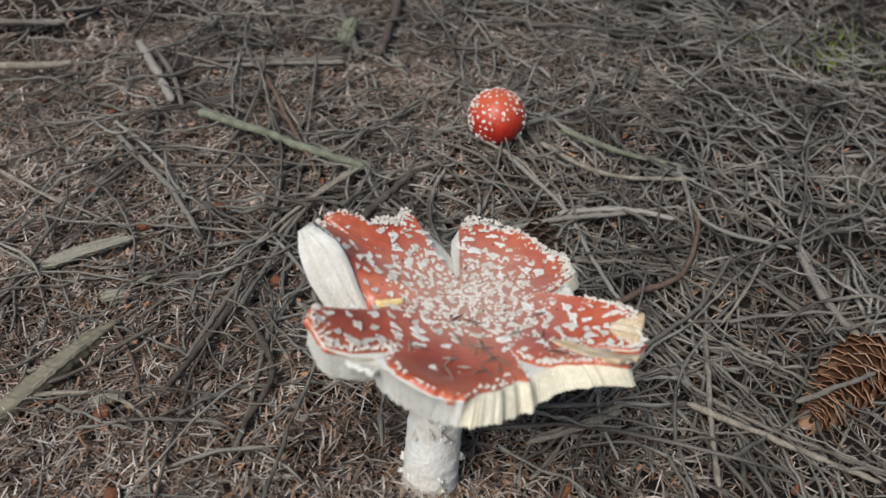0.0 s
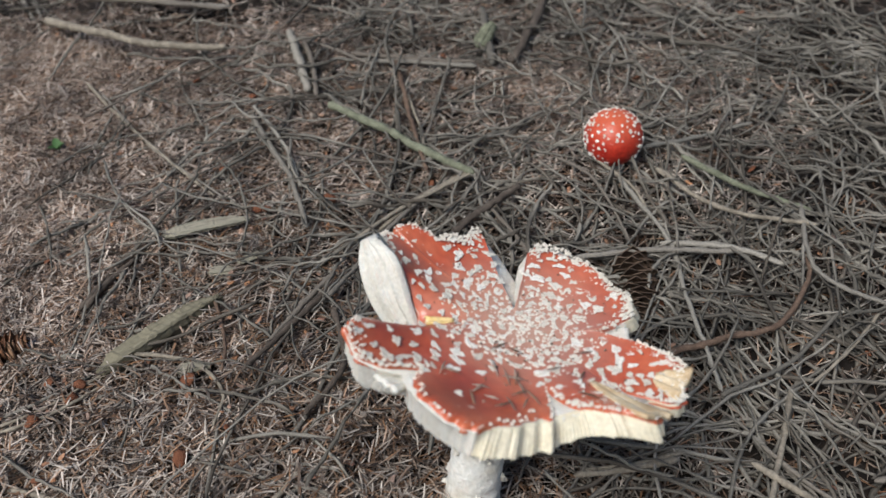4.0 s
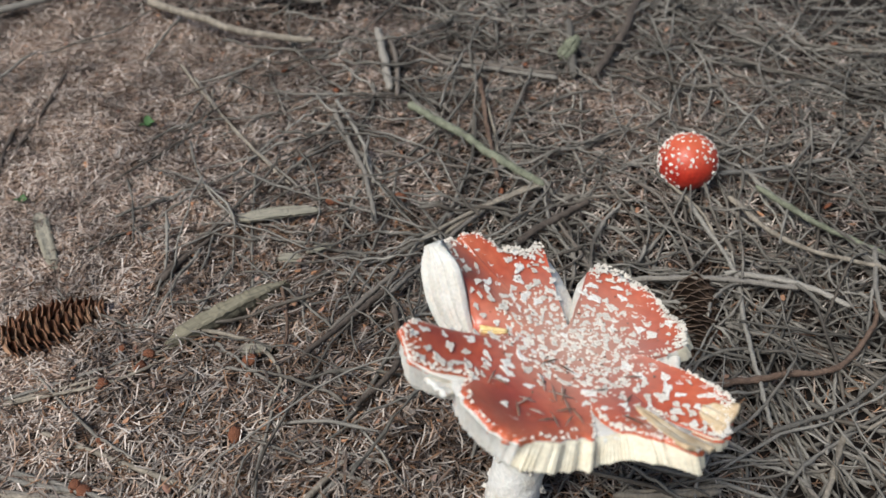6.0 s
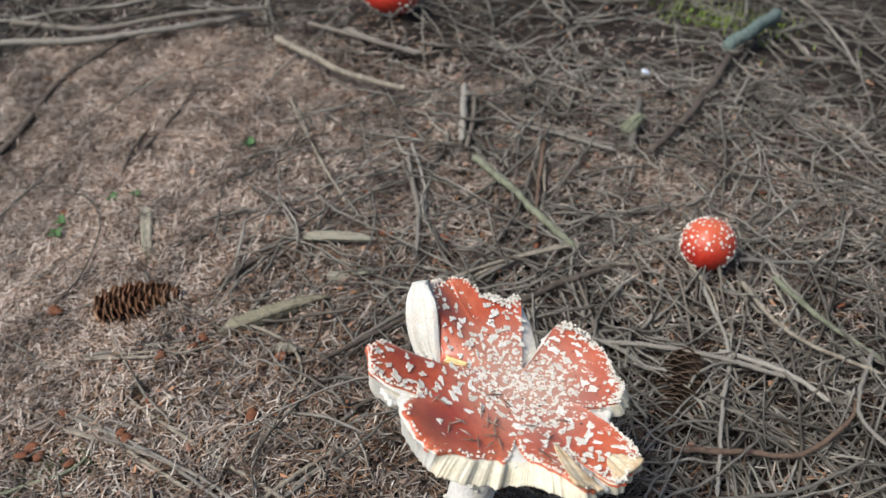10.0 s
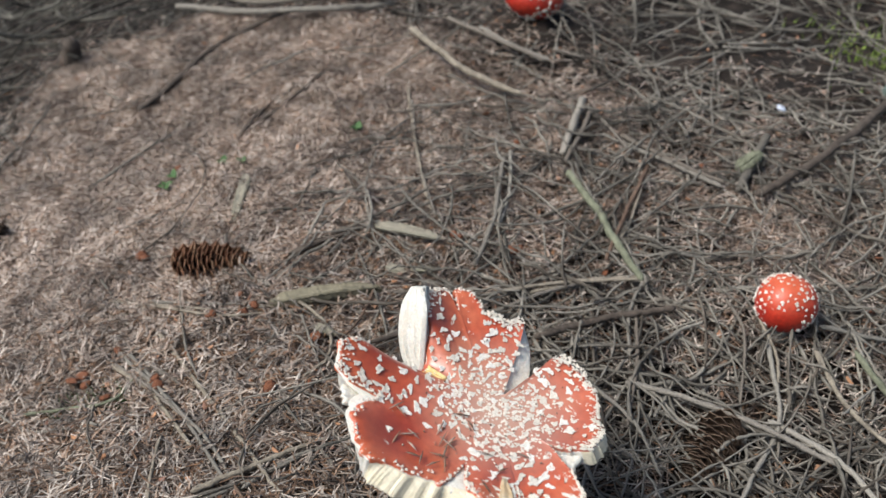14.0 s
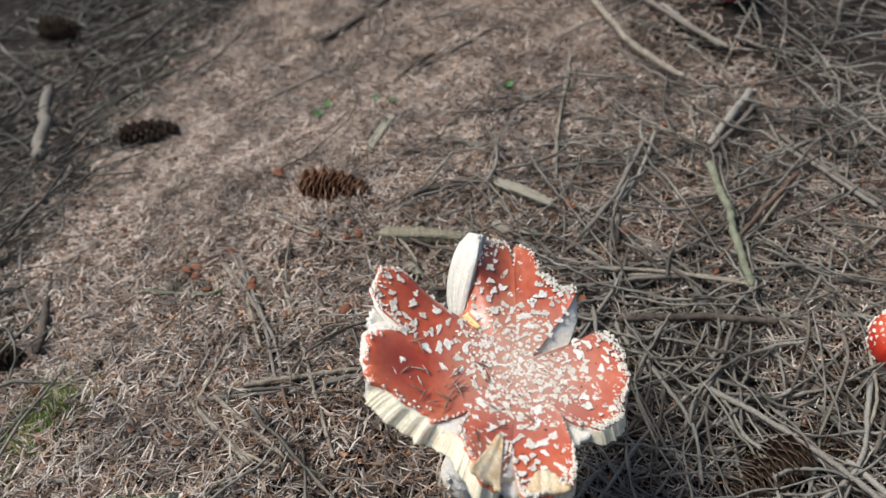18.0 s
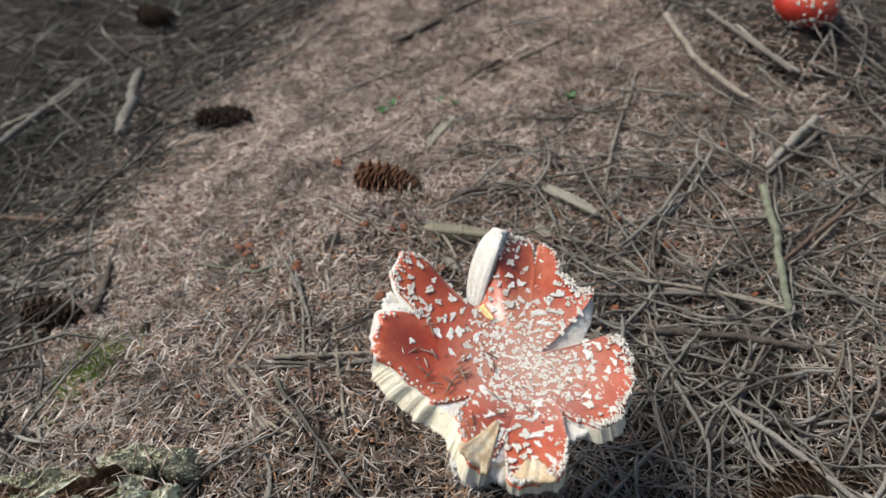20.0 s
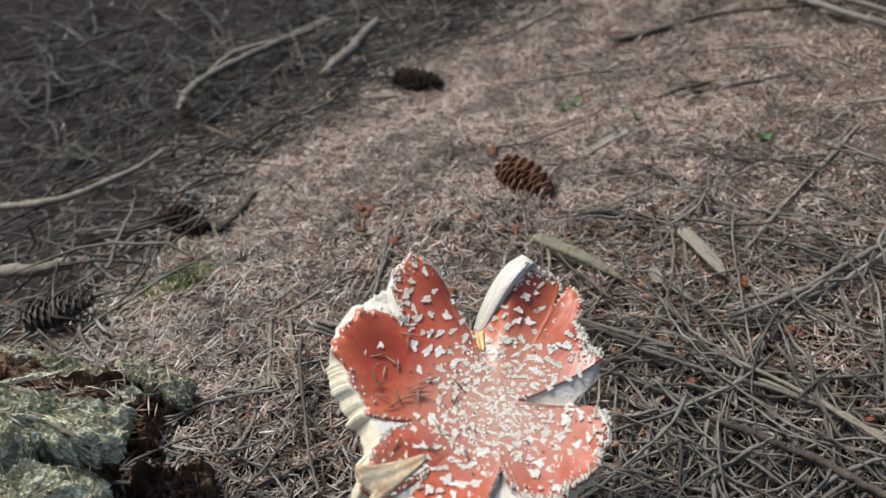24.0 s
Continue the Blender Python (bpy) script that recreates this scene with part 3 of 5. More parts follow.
# the torn side that leans out of the deep tear
CAP_SIDE = np.c_[band(CAP_A, [(92, 0), (96, -.0035), (103, -.0035), (107, 0), (115, 0), (118, .003), (119.4, .008), (120.5, .0125), (121.1, .009), (121.7, .002), (123, 0)]), band(CAP_A, [(115, 0), (118, .002), (119.4, .005), (120.5, .008), (121.1, .006), (121.7, .001), (123, 0)])]


def cap_point(a, r, off=0.0):
    """A point of the cap's upper face at the angle a (degrees) and radius r, raised by off along the normal."""
    a = np.radians(a)
    x, y = CX + r * np.cos(a), CY + r * np.sin(a)
    u, v = x - CX, y - CY
    n = np.stack([0.17 - 5.022 * u - 0.496 * v, 0.072 - 0.496 * u - 1.624 * v, np.ones_like(x)], -1)
    n /= np.linalg.norm(n, axis=-1)[..., None]
    return np.stack([x, y, cap_height(x, y)], -1) + n * np.asarray(off)[..., None], n


def ring_faces(n, rows, base=0, flip=False):
    F = []
    for k in range(rows - 1):
        for j in range(n):
            f = [base + k * n + j, base + k * n + (j + 1) % n, base + (k + 1) * n + (j + 1) % n, base + (k + 1) * n + j]
            F.append(f[::-1] if flip else f)
    return F


def cap_skin():
    V = []
    for k in range(CAP_R):
        q = (k / (CAP_R - 1)) ** 0.8
        rr = np.maximum(CAP_E * q, 0.0008)
        curl = 0.0015 * np.sin(np.radians(CAP_A) * 7 + 1) * q ** 3 + 0.0005 * np.sin(np.radians(CAP_A) * 13 + 5 * q) * q ** 3
        edge = -0.0022 * max(0.0, (q - 0.93) / 0.07) ** 2
        V.append(cap_point(CAP_A, rr, curl + edge)[0])
    V.append(cap_point(CAP_A, CAP_E * 0.996, np.full(CAP_N, -0.0045))[0])
    return mesh_from("cap", np.vstack(V), ring_faces(CAP_N, CAP_R + 1, flip=False), RED)


def cap_under():
    """The flesh at the torn edges and the pleated gills below."""
    pleat = np.array([1.0, -0.7, -0.3])[np.arange(CAP_N) % 3] * np.repeat(rng.uniform(0.5, 1.0, CAP_N // 3), 3)
    rag = 1 + 0.03 * np.convolve(rng.normal(0, 1, CAP_N + 10), np.ones(3) / 2, "same")[5:-5]
    gilled = band(CAP_A, [(10, .5), (90, .4), (100, 0), (128, .2), (170, .2), (178, .05), (213, .05), (262, .08), (271, .2), (273, .4), (298, .4), (305, .6), (370, .5)])
    V = [cap_point(CAP_A, CAP_E * 0.93, np.full(CAP_N, -0.0032))[0]]
    for q in np.linspace(0, 1, 15):
        rad = FLESH_E * 0.992 + CAP_BULGE * np.minimum(1, CAP_E / 0.06) * q ** 0.7 + pleat * gilled * 0.0009 * min(1, 0.1 + 2 * q)
        P = cap_point(CAP_A, rad, -0.002 - CAP_DROP * q * rag)[0]
        P[:, :2] += CAP_SIDE * q
        V.append(P)
    for q in np.linspace(0.94, 0.12, 8):
        rad = np.maximum((FLESH_E + CAP_BULGE * q ** 2) * q, 0.006)
        P = cap_point(CAP_A, rad, -0.002 - CAP_DROP * q - 0.021 * (1 - q) - 0.001 * pleat * gilled)[0]
        P[:, :2] += CAP_SIDE * q ** 3
        V.append(P)
    F = ring_faces(CAP_N, len(V), flip=False)
    white = (CAP_A < 20) | ((CAP_A > 94) & (CAP_A < 125)) | ((CAP_A > 172) & (CAP_A < 271))
    slots = [0 if (k == 0 or k < 15 and white[j]) else 1 for k in range(len(V) - 1) for j in range(CAP_N)]
    return mesh_from("gill_layer", np.vstack(V), F, [FLESH, GILL], slots)


def cap_patch(name, a0, a1, r0, r1, off, mat, thick=0.0016, wave=0.0007, bend=0.0):
    """A torn shred that follows the cap's face."""
    na, nr = 12, 9
    A, Q = np.meshgrid(np.linspace(a0, a1, na), np.linspace(0, 1, nr), indexing="ij")
    rag = rng.normal(0, 0.035, na)[:, None] * (Q > 0.85)
    R = r0 + (r1 - r0) * (Q + rag)
    taper = 0.25 + 0.75 * Q ** 0.6
    A = (a0 + a1) / 2 + (A - (a0 + a1) / 2) * taper
    o = off + wave * np.sin(A * 1.7 + 3 * Q) + bend * Q ** 2
    top = cap_point(A, R, o)[0].reshape(-1, 3)
    low = cap_point(A, R, o - thick)[0].reshape(-1, 3)
    n = na * nr
    F = []
    for i in range(na - 1):
        for j in range(nr - 1):
            q = [i * nr + j, (i + 1) * nr + j, (i + 1) * nr + j + 1, i * nr + j + 1]
            F += [q, [v + n for v in q[::-1]]]
    rim = [i * nr for i in range(na)] + [(na - 1) * nr + j for j in range(1, nr)] + [i * nr + nr - 1 for i in range(na - 2, -1, -1)] + [j for j in range(nr - 2, 0, -1)]
    F += [[rim[k], rim[k - 1], rim[k - 1] + n, rim[k] + n] for k in range(len(rim))]
    return mesh_from(name, np.vstack([top, low]), F, mat)


def white_flap():
    """The thick torn side of the back lobe: a leaf of fibrous flesh that leans out of the tear."""
    inner = smooth_line([(-.065, .345, .2035), (-.051, .337, .199), (-.044, .331, .188), (-.039, .326, .175), (-.032, .319, .161)], 30)
    outer = smooth_line([(-.0715, .342, .2025), (-.070, .333, .193), (-.063, .325, .178), (-.051, .320, .164), (-.033, .319, .159)], 30)
    nv = 34
    ridge = np.convolve(rng.normal(0, 0.0022, nv + 2), (0.1, 0.8, 0.1), "valid")
    rag = rng.normal(0, 0.0005, (30, 1))
    out = np.array([-0.35, -0.9, 0.1])
    sheets = []
    for side in (1, -1):
        rows = []
        for k, v in enumerate(np.linspace(0, 1, nv)):
            fan = np.linspace(0.6, 1.0, 30)[:, None]
            p = inner * (1 - v) + outer * v + out * (0.0035 * math.sin(math.pi * v) * side + 0.0006 * side)
            rows.append(p + out * ridge[k] * fan + (outer - inner) * rag * 20 * max(0, v - 0.9))
        sheets.append(np.array(rows).reshape(-1, 3))
    m = 30 * nv
    F = []
    for a in range(nv - 1):
        for b in range(29):
            q = [a * 30 + b, a * 30 + b + 1, (a + 1) * 30 + b + 1, (a + 1) * 30 + b]
            F += [q, [v + m for v in q[::-1]]]
    rim = list(range(30)) + [a * 30 + 29 for a in range(1, nv)] + list(range(m - 2, m - 31, -1)) + [a * 30 for a in range(nv - 2, 0, -1)]
    F += [[rim[k], rim[k - 1], rim[k - 1] + m, rim[k] + m] for k in range(len(rim))]
    return mesh_from("torn_flap", np.vstack(sheets), F, FLESH)


def wart_meshes():
    """Frayed flakes of veil: a lobed ragged outline, a raised rim and a sunken middle."""
    out = []
    for k in range(22):
        r = np.random.default_rng(40 + k)
        n = 30
        a = np.linspace(0, 2 * np.pi, n, endpoint=False)
        rad = 0.86 + sum(h * np.sin(f * a + r.uniform(0, 6)) for f, h in ((2, 0.17), (3, 0.17), (4, 0.12), (6, 0.09), (9, 0.06))) + r.normal(0, 0.045, n)
        rim = 0.5 + 0.22 * np.sin(2 * a + r.uniform(0, 6)) + r.normal(0, 0.1, n)
        V = []
        for f, z in ((1.0, -0.3 + 0 * a), (0.97, 0.3 * rim), (0.84, rim), (0.55, rim * 0.72 + r.normal(0, 0.12, n)), (0.25, 0.2 + r.normal(0, 0.12, n))):
            V.append(np.c_[np.cos(a) * rad * f, np.sin(a) * rad * f, z])
        V = np.vstack(V + [np.array([[0, 0, r.uniform(0.0, 0.35)]])])
        F = ring_faces(n, 5) + [[4 * n + j, 4 * n + (j + 1) % n, 5 * n] for j in range(n)]
        out.append(mesh_from("wart", V, F, WART))
    return out


WARTS = wart_meshes()


def wart_on(parent, place, normal, size, spin):
    m = Matrix.Translation(place) @ Vector(normal).to_track_quat("Z", "Y").to_matrix().to_4x4() @ Matrix.Rotation(spin, 4, "Z") @ Matrix.Diagonal((size[0], size[1], size[2], 1))
    ob = new("wart", WARTS[int(rng.integers(len(WARTS)))])
    ob.parent = parent
    ob.matrix_world = m
    return ob


def large_agaric():
    top = thing("fly_agaric", "large old fly agaric with torn upturned red cap and cream warts", "mushroom")
    cap = part("cap", cap_skin(), top, "orange-red torn cap skin")
    part("gill_layer", cap_under(), top, "cream gills and white torn flesh")
    part("torn_flap", white_flap(), top, "white fibrous torn flap")
    part("torn_flap", cap_patch("torn_flap", 317.5, 328, .056, .098, .0015, TAN, .003, .0003, .001), top, "tan torn flap")
    part("torn_flap", cap_patch("torn_flap", 336, 351, .078, .094, .0008, TAN, .003), top, "tan torn flap")
    for a0, a1, r0, r1, off in ((327.5, 334, .056, .093, -.005), (291, 305, .048, .074, -.0035), (236, 246, .074, .092, -.006), (0, 24, .039, .060, -.005), (157.5, 160.5, .062, .078, -.003)):
        part("torn_flesh", cap_patch("torn_flesh", a0, a1, r0, r1, off, FLESH, .003), top, "white torn flesh in a split")
    part("torn_flesh", cap_patch("torn_flesh", 197, 207, .036, .051, .0012, material("yellow_torn_flesh", [(.6, .42, .15), (.72, .58, .3)], 200)), top, "yellowish flesh at the foot of the tear")
    # stem
    g = float(ground_z(-0.008, 0.31))
    n, s = 40, 28
    V = []
    for k in range(n):
        q = k / (n - 1)
        c = np.array([-0.008 + 0.013 * q, 0.309 + 0.018 * q, g - 0.015 + (0.15 - g) * q])
        rad = 0.0172 + 0.004 * max(0, 1 - q / 0.3) ** 2 - 0.0015 * q + 0.0035 * max(0, (q - 0.85) / 0.15) ** 2
        t = 2 * np.pi * np.arange(s) / s
        rr = rad * (1 + 0.025 * np.sin(5 * t + 9 * q) + rng.normal(0, 0.012, s) + 0.05 * (q < 0.35) * np.sin(q * 90))
        V.append(np.c_[c[0] + rr * np.cos(t), c[1] + rr * np.sin(t), np.full(s, c[2])])
    stem = part("stem", mesh_from("stem", np.vstack(V), ring_faces(s, n), STEM), top, "white shaggy stem")
    # shreds of veil on the stem
    for k in range(26):
        a, q = rng.uniform(0, 2 * np.pi), rng.choice([rng.uniform(0.1, 0.4), rng.uniform(0.55, 0.75)])
        rad = 0.0176 + 0.004 * max(0, 1 - q / 0.3) ** 2
        z = g - 0.015 + (0.15 - g) * q
        d = Vector((math.cos(a), math.sin(a), 0.15))
        o = wart_on(stem, Vector((-0.008 + 0.013 * q, 0.309 + 0.018 * q, z)) + Vector((d.x, d.y, 0)) * rad, d, (0.0016, rng.uniform(0.002, 0.005), 0.003), rng.uniform(0, 0.5))
        o.name = "veil_shred"
    # warts, thick in the middle and thin on the bald lobe
    placed = []
    tries = 0
    while len(placed) < 300 and tries < 16000:
        tries += 1
        a = rng.uniform(10, 370)
        e = float(np.interp(a, CAP_A, CAP_E))
        r = 0.1 * math.sqrt(rng.uniform(0.04, 1)) if rng.uniform() > 0.1 else 0.035 * math.sqrt(rng.uniform(0, 1))
        if r > e - 0.002:
            continue
        bald = 244 < a < 293 and r > 0.042
        if bald and rng.uniform() > 0.06 or (293 < a < 345 or a < 20) and r > 0.05 and rng.uniform() > 0.8:
            continue
        e_near = e - r < 0.012
        size = rng.uniform(0.0013, 0.0025) if r < 0.032 else rng.uniform(0.0014, 0.0028) if e_near else rng.uniform(0.002, 0.004)
        p, nrm = cap_point(np.array(a), np.array(r), np.array(0.0002))
        if any((p[0] - q[0]) ** 2 + (p[1] - q[1]) ** 2 < (0.95 * (size + q[2])) ** 2 for q in placed):
            continue
        placed.append((p[0], p[1], size))
        stretch = rng.uniform(1.0, 1.4) if r < 0.03 else rng.uniform(1.0, 2.0)
        # flakes lie across the front lobes and along the curled ones
        turn = 0.0 if (a > 290 or a < 60) else 1.57
        wart_on(cap, p, nrm, (size / math.sqrt(stretch), size * math.sqrt(stretch), size * rng.uniform(0.15, 0.26)), math.radians(a) + turn + rng.normal(0, 0.5))
    # small flakes of veil past counting, mostly in the middle
    V, F = [], []
    for k in range(760):
        a, r = rng.uniform(10, 370), 0.044 * rng.uniform(0, 1) ** 0.7
        if r > float(np.interp(a, CAP_A, CAP_E)) - 0.003 or 244 < a < 293 and r > 0.035:
            continue
        p, nrm = cap_point(np.array(a), np.array(r), np.array(0.0001))
        u = np.cross(nrm, [0.3, 1, 0])
        u /= np.linalg.norm(u)
        w = np.cross(nrm, u)
        h, b, n = rng.uniform(0.0004, 0.0013), len(V), 9
        rad = rng.uniform(0.6, 1.25, n)
        for lift, f in ((-0.1, 1.0), (0.3, 0.85)):
            for t in range(n):
                q = 2 * math.pi * t / n
                V.append(p + (u * math.cos(q) + w * math.sin(q)) * h * rad[t] * f + nrm * h * (lift + rng.uniform(-0.08, 0.08)))
        F += ring_faces(n, 2, b) + [list(range(b + n, b + 2 * n))]
    tagged(part("veil_dust", mesh_from("veil_dust", V, F, WART, smooth=False), top, "pale veil flakes over the cap's middle"), kind="stuff")
    # crumbs of veil along the rim, too small to pick apart
    V, F = [], []
    for k in range(2300):
        a = rng.uniform(10, 370)
        if 96 < a < 122 or 180 < a < 211 or 244 < a < 300 and rng.uniform() > 0.25:
            continue
        e = float(np.interp(a, CAP_A, CAP_E))
        p, nrm = cap_point(np.array(a), np.array(e - abs(rng.normal(0, 0.0035))), np.array(rng.uniform(-0.0008, 0.0006)))
        b = len(V)
        h = rng.uniform(0.0004, 0.0014)
        for d in ((1, 0, 0), (-0.4, 0.9, 0), (-0.5, -0.8, 0), (0, 0, 1)):
            V.append(p + np.array(d) * h * rng.uniform(0.7, 1.4, 3) + nrm * 0.0002)
        F += [[b, b + 1, b + 3], [b + 1, b + 2, b + 3], [b + 2, b, b + 3]]
    tagged(part("rim_crust", mesh_from("rim_crust", V, F, WART, smooth=False), top, "cream veil crumbs along the rim"), kind="stuff")
    return top


agaric = large_agaric()


def cap_litter():
    """Needles and dirt that fell on the cap."""
    V, F = [], []
    for k in range(150):
        needle = k % 6 == 0
        a, r = rng.uniform(0, 360), 0.07 * math.sqrt(rng.uniform(0.02, 1))
        if k % 3 == 0:
            a, r = rng.normal(275, 25), rng.uniform(0.02, 0.075)
        if r > float(np.interp(10 + (a - 10) % 360, CAP_A, CAP_E)) - 0.012:
            continue
        p, nrm = cap_point(np.array(a), np.array(r), np.array(0.0016 if needle else 0.0009))
        L, w = (rng.uniform(0.008, 0.014), 0.0006) if needle else (rng.uniform(0.0006, 0.002), rng.uniform(0.0003, 0.0007))
        y = rng.uniform(0, np.pi)
        d = np.array([math.cos(y), math.sin(y), 0])
        d -= nrm * d.dot(nrm)
        v, f = tube([p - d * L / 2, p + nrm * 0.0004, p + d * L / 2], [w * 0.8, w, w * 0.6], 5, 0.2, k)
        F += [[i + len(V) for i in q] for q in f]
        V += list(v)
    dirt = material("dry_needle_scraps", [(0.05, 0.032, 0.024), (0.3, 0.2, 0.135), (0.1, 0.065, 0.045), (0.4, 0.32, 0.26)], 200, 0.6, 0.3, 900, "piece")
    tagged(new("needle_scraps", mesh_from("needle_scraps", V, F, dirt)), "few dry needles and crumbs of dirt on the cap", "needles", kind="stuff")


cap_litter()


# ---- the young fly agarics ----
def young_agaric(label, x, y, z, rx, rz, lean, warts, seed):
    """A closed cap on a short stem; z is the middle of the cap."""
    r = np.random.default_rng(seed)
    g = float(ground_z(x, y))
    top = thing("fly_agaric", label, "mushroom", (x, y, g), "young fly agarics")
    tilt = pose(0, 0, z - g, *lean)
    s, n = 36, 20
    V = []
    for k in range(n):
        q = math.pi * (0.02 + 0.78 * k / (n - 1))
        t = 2 * np.pi * np.arange(s) / s
        w = rx * math.sin(q) * (1 + 0.02 * np.sin(3 * t))
        V.append(np.c_[w * np.cos(t), w * np.sin(t), np.full(s, rz * math.cos(q))])
    cap = part("cap", mesh_from("cap", np.vstack(V), ring_faces(s, n, flip=True) + [list(range(s))], FRESH_RED), top, "", tilt)
    ring = [np.c_[rx * 0.6 * f * np.cos(t), rx * 0.6 * f * np.sin(t), np.full(s, -rz * h)] for f, h in ((0.98, 0.8), (0.8, 0.84), (0.3, 0.8))]
    part("gill_layer", mesh_from("gill_layer", np.vstack(ring), ring_faces(s, 3, flip=True), GILL), top, "cream closed veil", tilt)
    V = []
    for k in range(12):
        q = k / 11
        w = rx * (0.5 - 0.08 * q)
        V.append(np.c_[w * np.cos(t), w * np.sin(t), np.full(s, -0.01 + (z - g - rz * 0.6 + 0.01) * q)])
    part("stem", mesh_from("stem", np.vstack(V), ring_faces(s, 12), STEM), top, "white stem")
    bpy.context.view_layer.update()
    m = top.matrix_basis @ tilt
    placed = []
    for _ in range(warts * 12):
        if len(placed) >= warts:
            break
        u, a = math.acos(1 - r.uniform(0.0, 1.62)), r.uniform(0, 2 * np.pi)
        d = Vector((math.sin(u) * math.cos(a), math.sin(u) * math.sin(a), math.cos(u)))
        if any((d - e).length < 0.15 for e in placed) or (d - Vector((0.37, -0.92, -0.12))).length < 0.55:
            continue
        placed.append(d)
        p = m @ Vector((d.x * rx, d.y * rx, d.z * rz))
        nv = (m.to_3x3() @ Vector((d.x / rx, d.y / rx, d.z / rz))).normalized()
        h = rx * r.uniform(0.03, 0.085)
        ob = wart_on(cap, p, nv, (h, h, h * 0.8), r.uniform(0, 6))
        ob.matrix_parent_inverse = Matrix()
        ob.matrix_basis = tilt.inverted() @ Matrix.Translation((-x, -y, -g)) @ (Matrix.Translation(p) @ nv.to_track_quat("Z", "Y").to_matrix().to_4x4() @ Matrix.Diagonal((h, h, h * 0.8, 1)))
    return top


young_agaric("small bright red fly agaric button dotted with cream warts", 0.034, 0.667, 0.087, 0.026, 0.0255, (6, -4, 0), 170, 5)
young_agaric("red fly agaric with domed warty cap among fallen branches", -0.533, 0.903, 0.14, 0.042, 0.029, (-4, 8, 0), 150, 6)


# ---- spruce cones ----
def cone_scale_mesh(mat):
    n = 5
    V, F = [], []
    for z in (0.0, -0.06):
        for k, (u, w) in enumerate(((0.0, 0.16), (0.45, 0.42), (0.8, 0.4), (1.0, 0.2))):
            for j in (-1, 0, 1):
                V.append((u + (0.14 if j == 0 and k == 3 else 0), w * j, z + 0.3 * u ** 3 - 0.12 * abs(j) * u))
    for k in range(3):
        for j in range(2):
            q = [k * 3 + j, (k + 1) * 3 + j, (k + 1) * 3 + j + 1, k * 3 + j + 1]
            F += [q, [v + 12 for v in q[::-1]]]
    rim = [0, 3, 6, 9, 10, 11, 8, 5, 2, 1]
    F += [[rim[i - 1], rim[i], rim[i] + 12, rim[i - 1] + 12] for i in range(len(rim))]
    return mesh_from("scale", V, F, mat)


SCALES = {m.name: cone_scale_mesh(m) for m in (SCALE_BROWN, SCALE_DARK, SCALE_GREY)}


def cone(label, p0, p1, width, mat, open_=0.9, lift=0.0, count=112):
    """A cone that lies from p0 to p1 (plan points), with spiral scales on a core."""
    a = Vector((*p0, float(ground_z(*p0)) + width * 0.42 + lift))
    b = Vector((*p1, float(ground_z(*p1)) + width * 0.42 + lift))
    L = (b - a).length
    top = thing("spruce_cone", label, "cone", a, "fallen cones")
    top.rotation_mode = "QUATERNION"
    top.rotation_quaternion = (b - a).to_track_quat("X", "Z")
    n, s = 14, 12
    V = []
    prof = lambda q: (0.25 + 0.75 * math.sin(math.pi * min(1, q * 1.15 + 0.12)) ** 0.7) * (1 if q < 0.8 else 1 - (q - 0.8) * 2.6)
    for k in range(n):
        q = k / (n - 1)
        t = 2 * np.pi * np.arange(s) / s
        w = width * 0.32 * prof(q)
        V.append(np.c_[np.full(s, L * q), w * np.cos(t), w * np.sin(t)])
    part("core", mesh_from("core", np.vstack(V), ring_faces(s, n), CONE_CORE), top)
    me = SCALES[mat.name]
    for k in range(count):
        q = (k + 0.5) / count
        t = k * 2.39996
        w = width * 0.5 * prof(q)
        size = width * (0.4 if q < 0.85 else 0.27)
        rise = open_ * (1 - 0.35 * q)
        m = Matrix.Translation((L * q * 0.98 - size * 0.5 * math.cos(rise), 0, 0)) @ Matrix.Rotation(t, 4, "X") @ Matrix.Translation((0, 0, w * 0.5)) @ Matrix.Rotation(-rise, 4, "Y") @ Matrix.Rotation(rng.normal(0, 0.08), 4, "X") @ Matrix.Diagonal((size * 1.05, size * 1.2, size * 1.15, 1))
        part("scale", me, top, "", m)
    return top


cone("brown open spruce cone lying on pale needles", (-0.422, 0.303), (-0.362, 0.353), 0.037, SCALE_BROWN, 0.75, 0.001)
cone("brown open spruce cone crossed by a twig", (0.314, 0.448), (0.249, 0.38), 0.038, SCALE_BROWN, 0.8, 0.0)
cone("grey weathered cone half hidden by twigs", (0.351, 0.668), (0.415, 0.65), 0.03, SCALE_GREY, 0.4)
cone("dark weathered spruce cone standing out among grey twigs", (0.066, 0.556), (0.08, 0.488), 0.03, SCALE_DARK, 0.9, 0.004)
cone("dark brown cone on the crown of the mound", (-0.685, 0.124), (-0.655, 0.192), 0.032, SCALE_DARK, 0.8, 0.008)
cone("dark cone at the edge of the hollow", (-1.165, 0.03), (-1.115, 0.085), 0.034, SCALE_DARK, 0.8, 0.05)
cone("dark brown cone at the foot of the bank", (-0.338, -0.05), (-0.302, 0.005), 0.028, SCALE_DARK, 0.8, 0.006)
cone("grey closed cone lying beside the rotten stump", (-0.124, -0.09), (-0.142, -0.029), 0.03, SCALE_GREY, 0.35, 0.022)


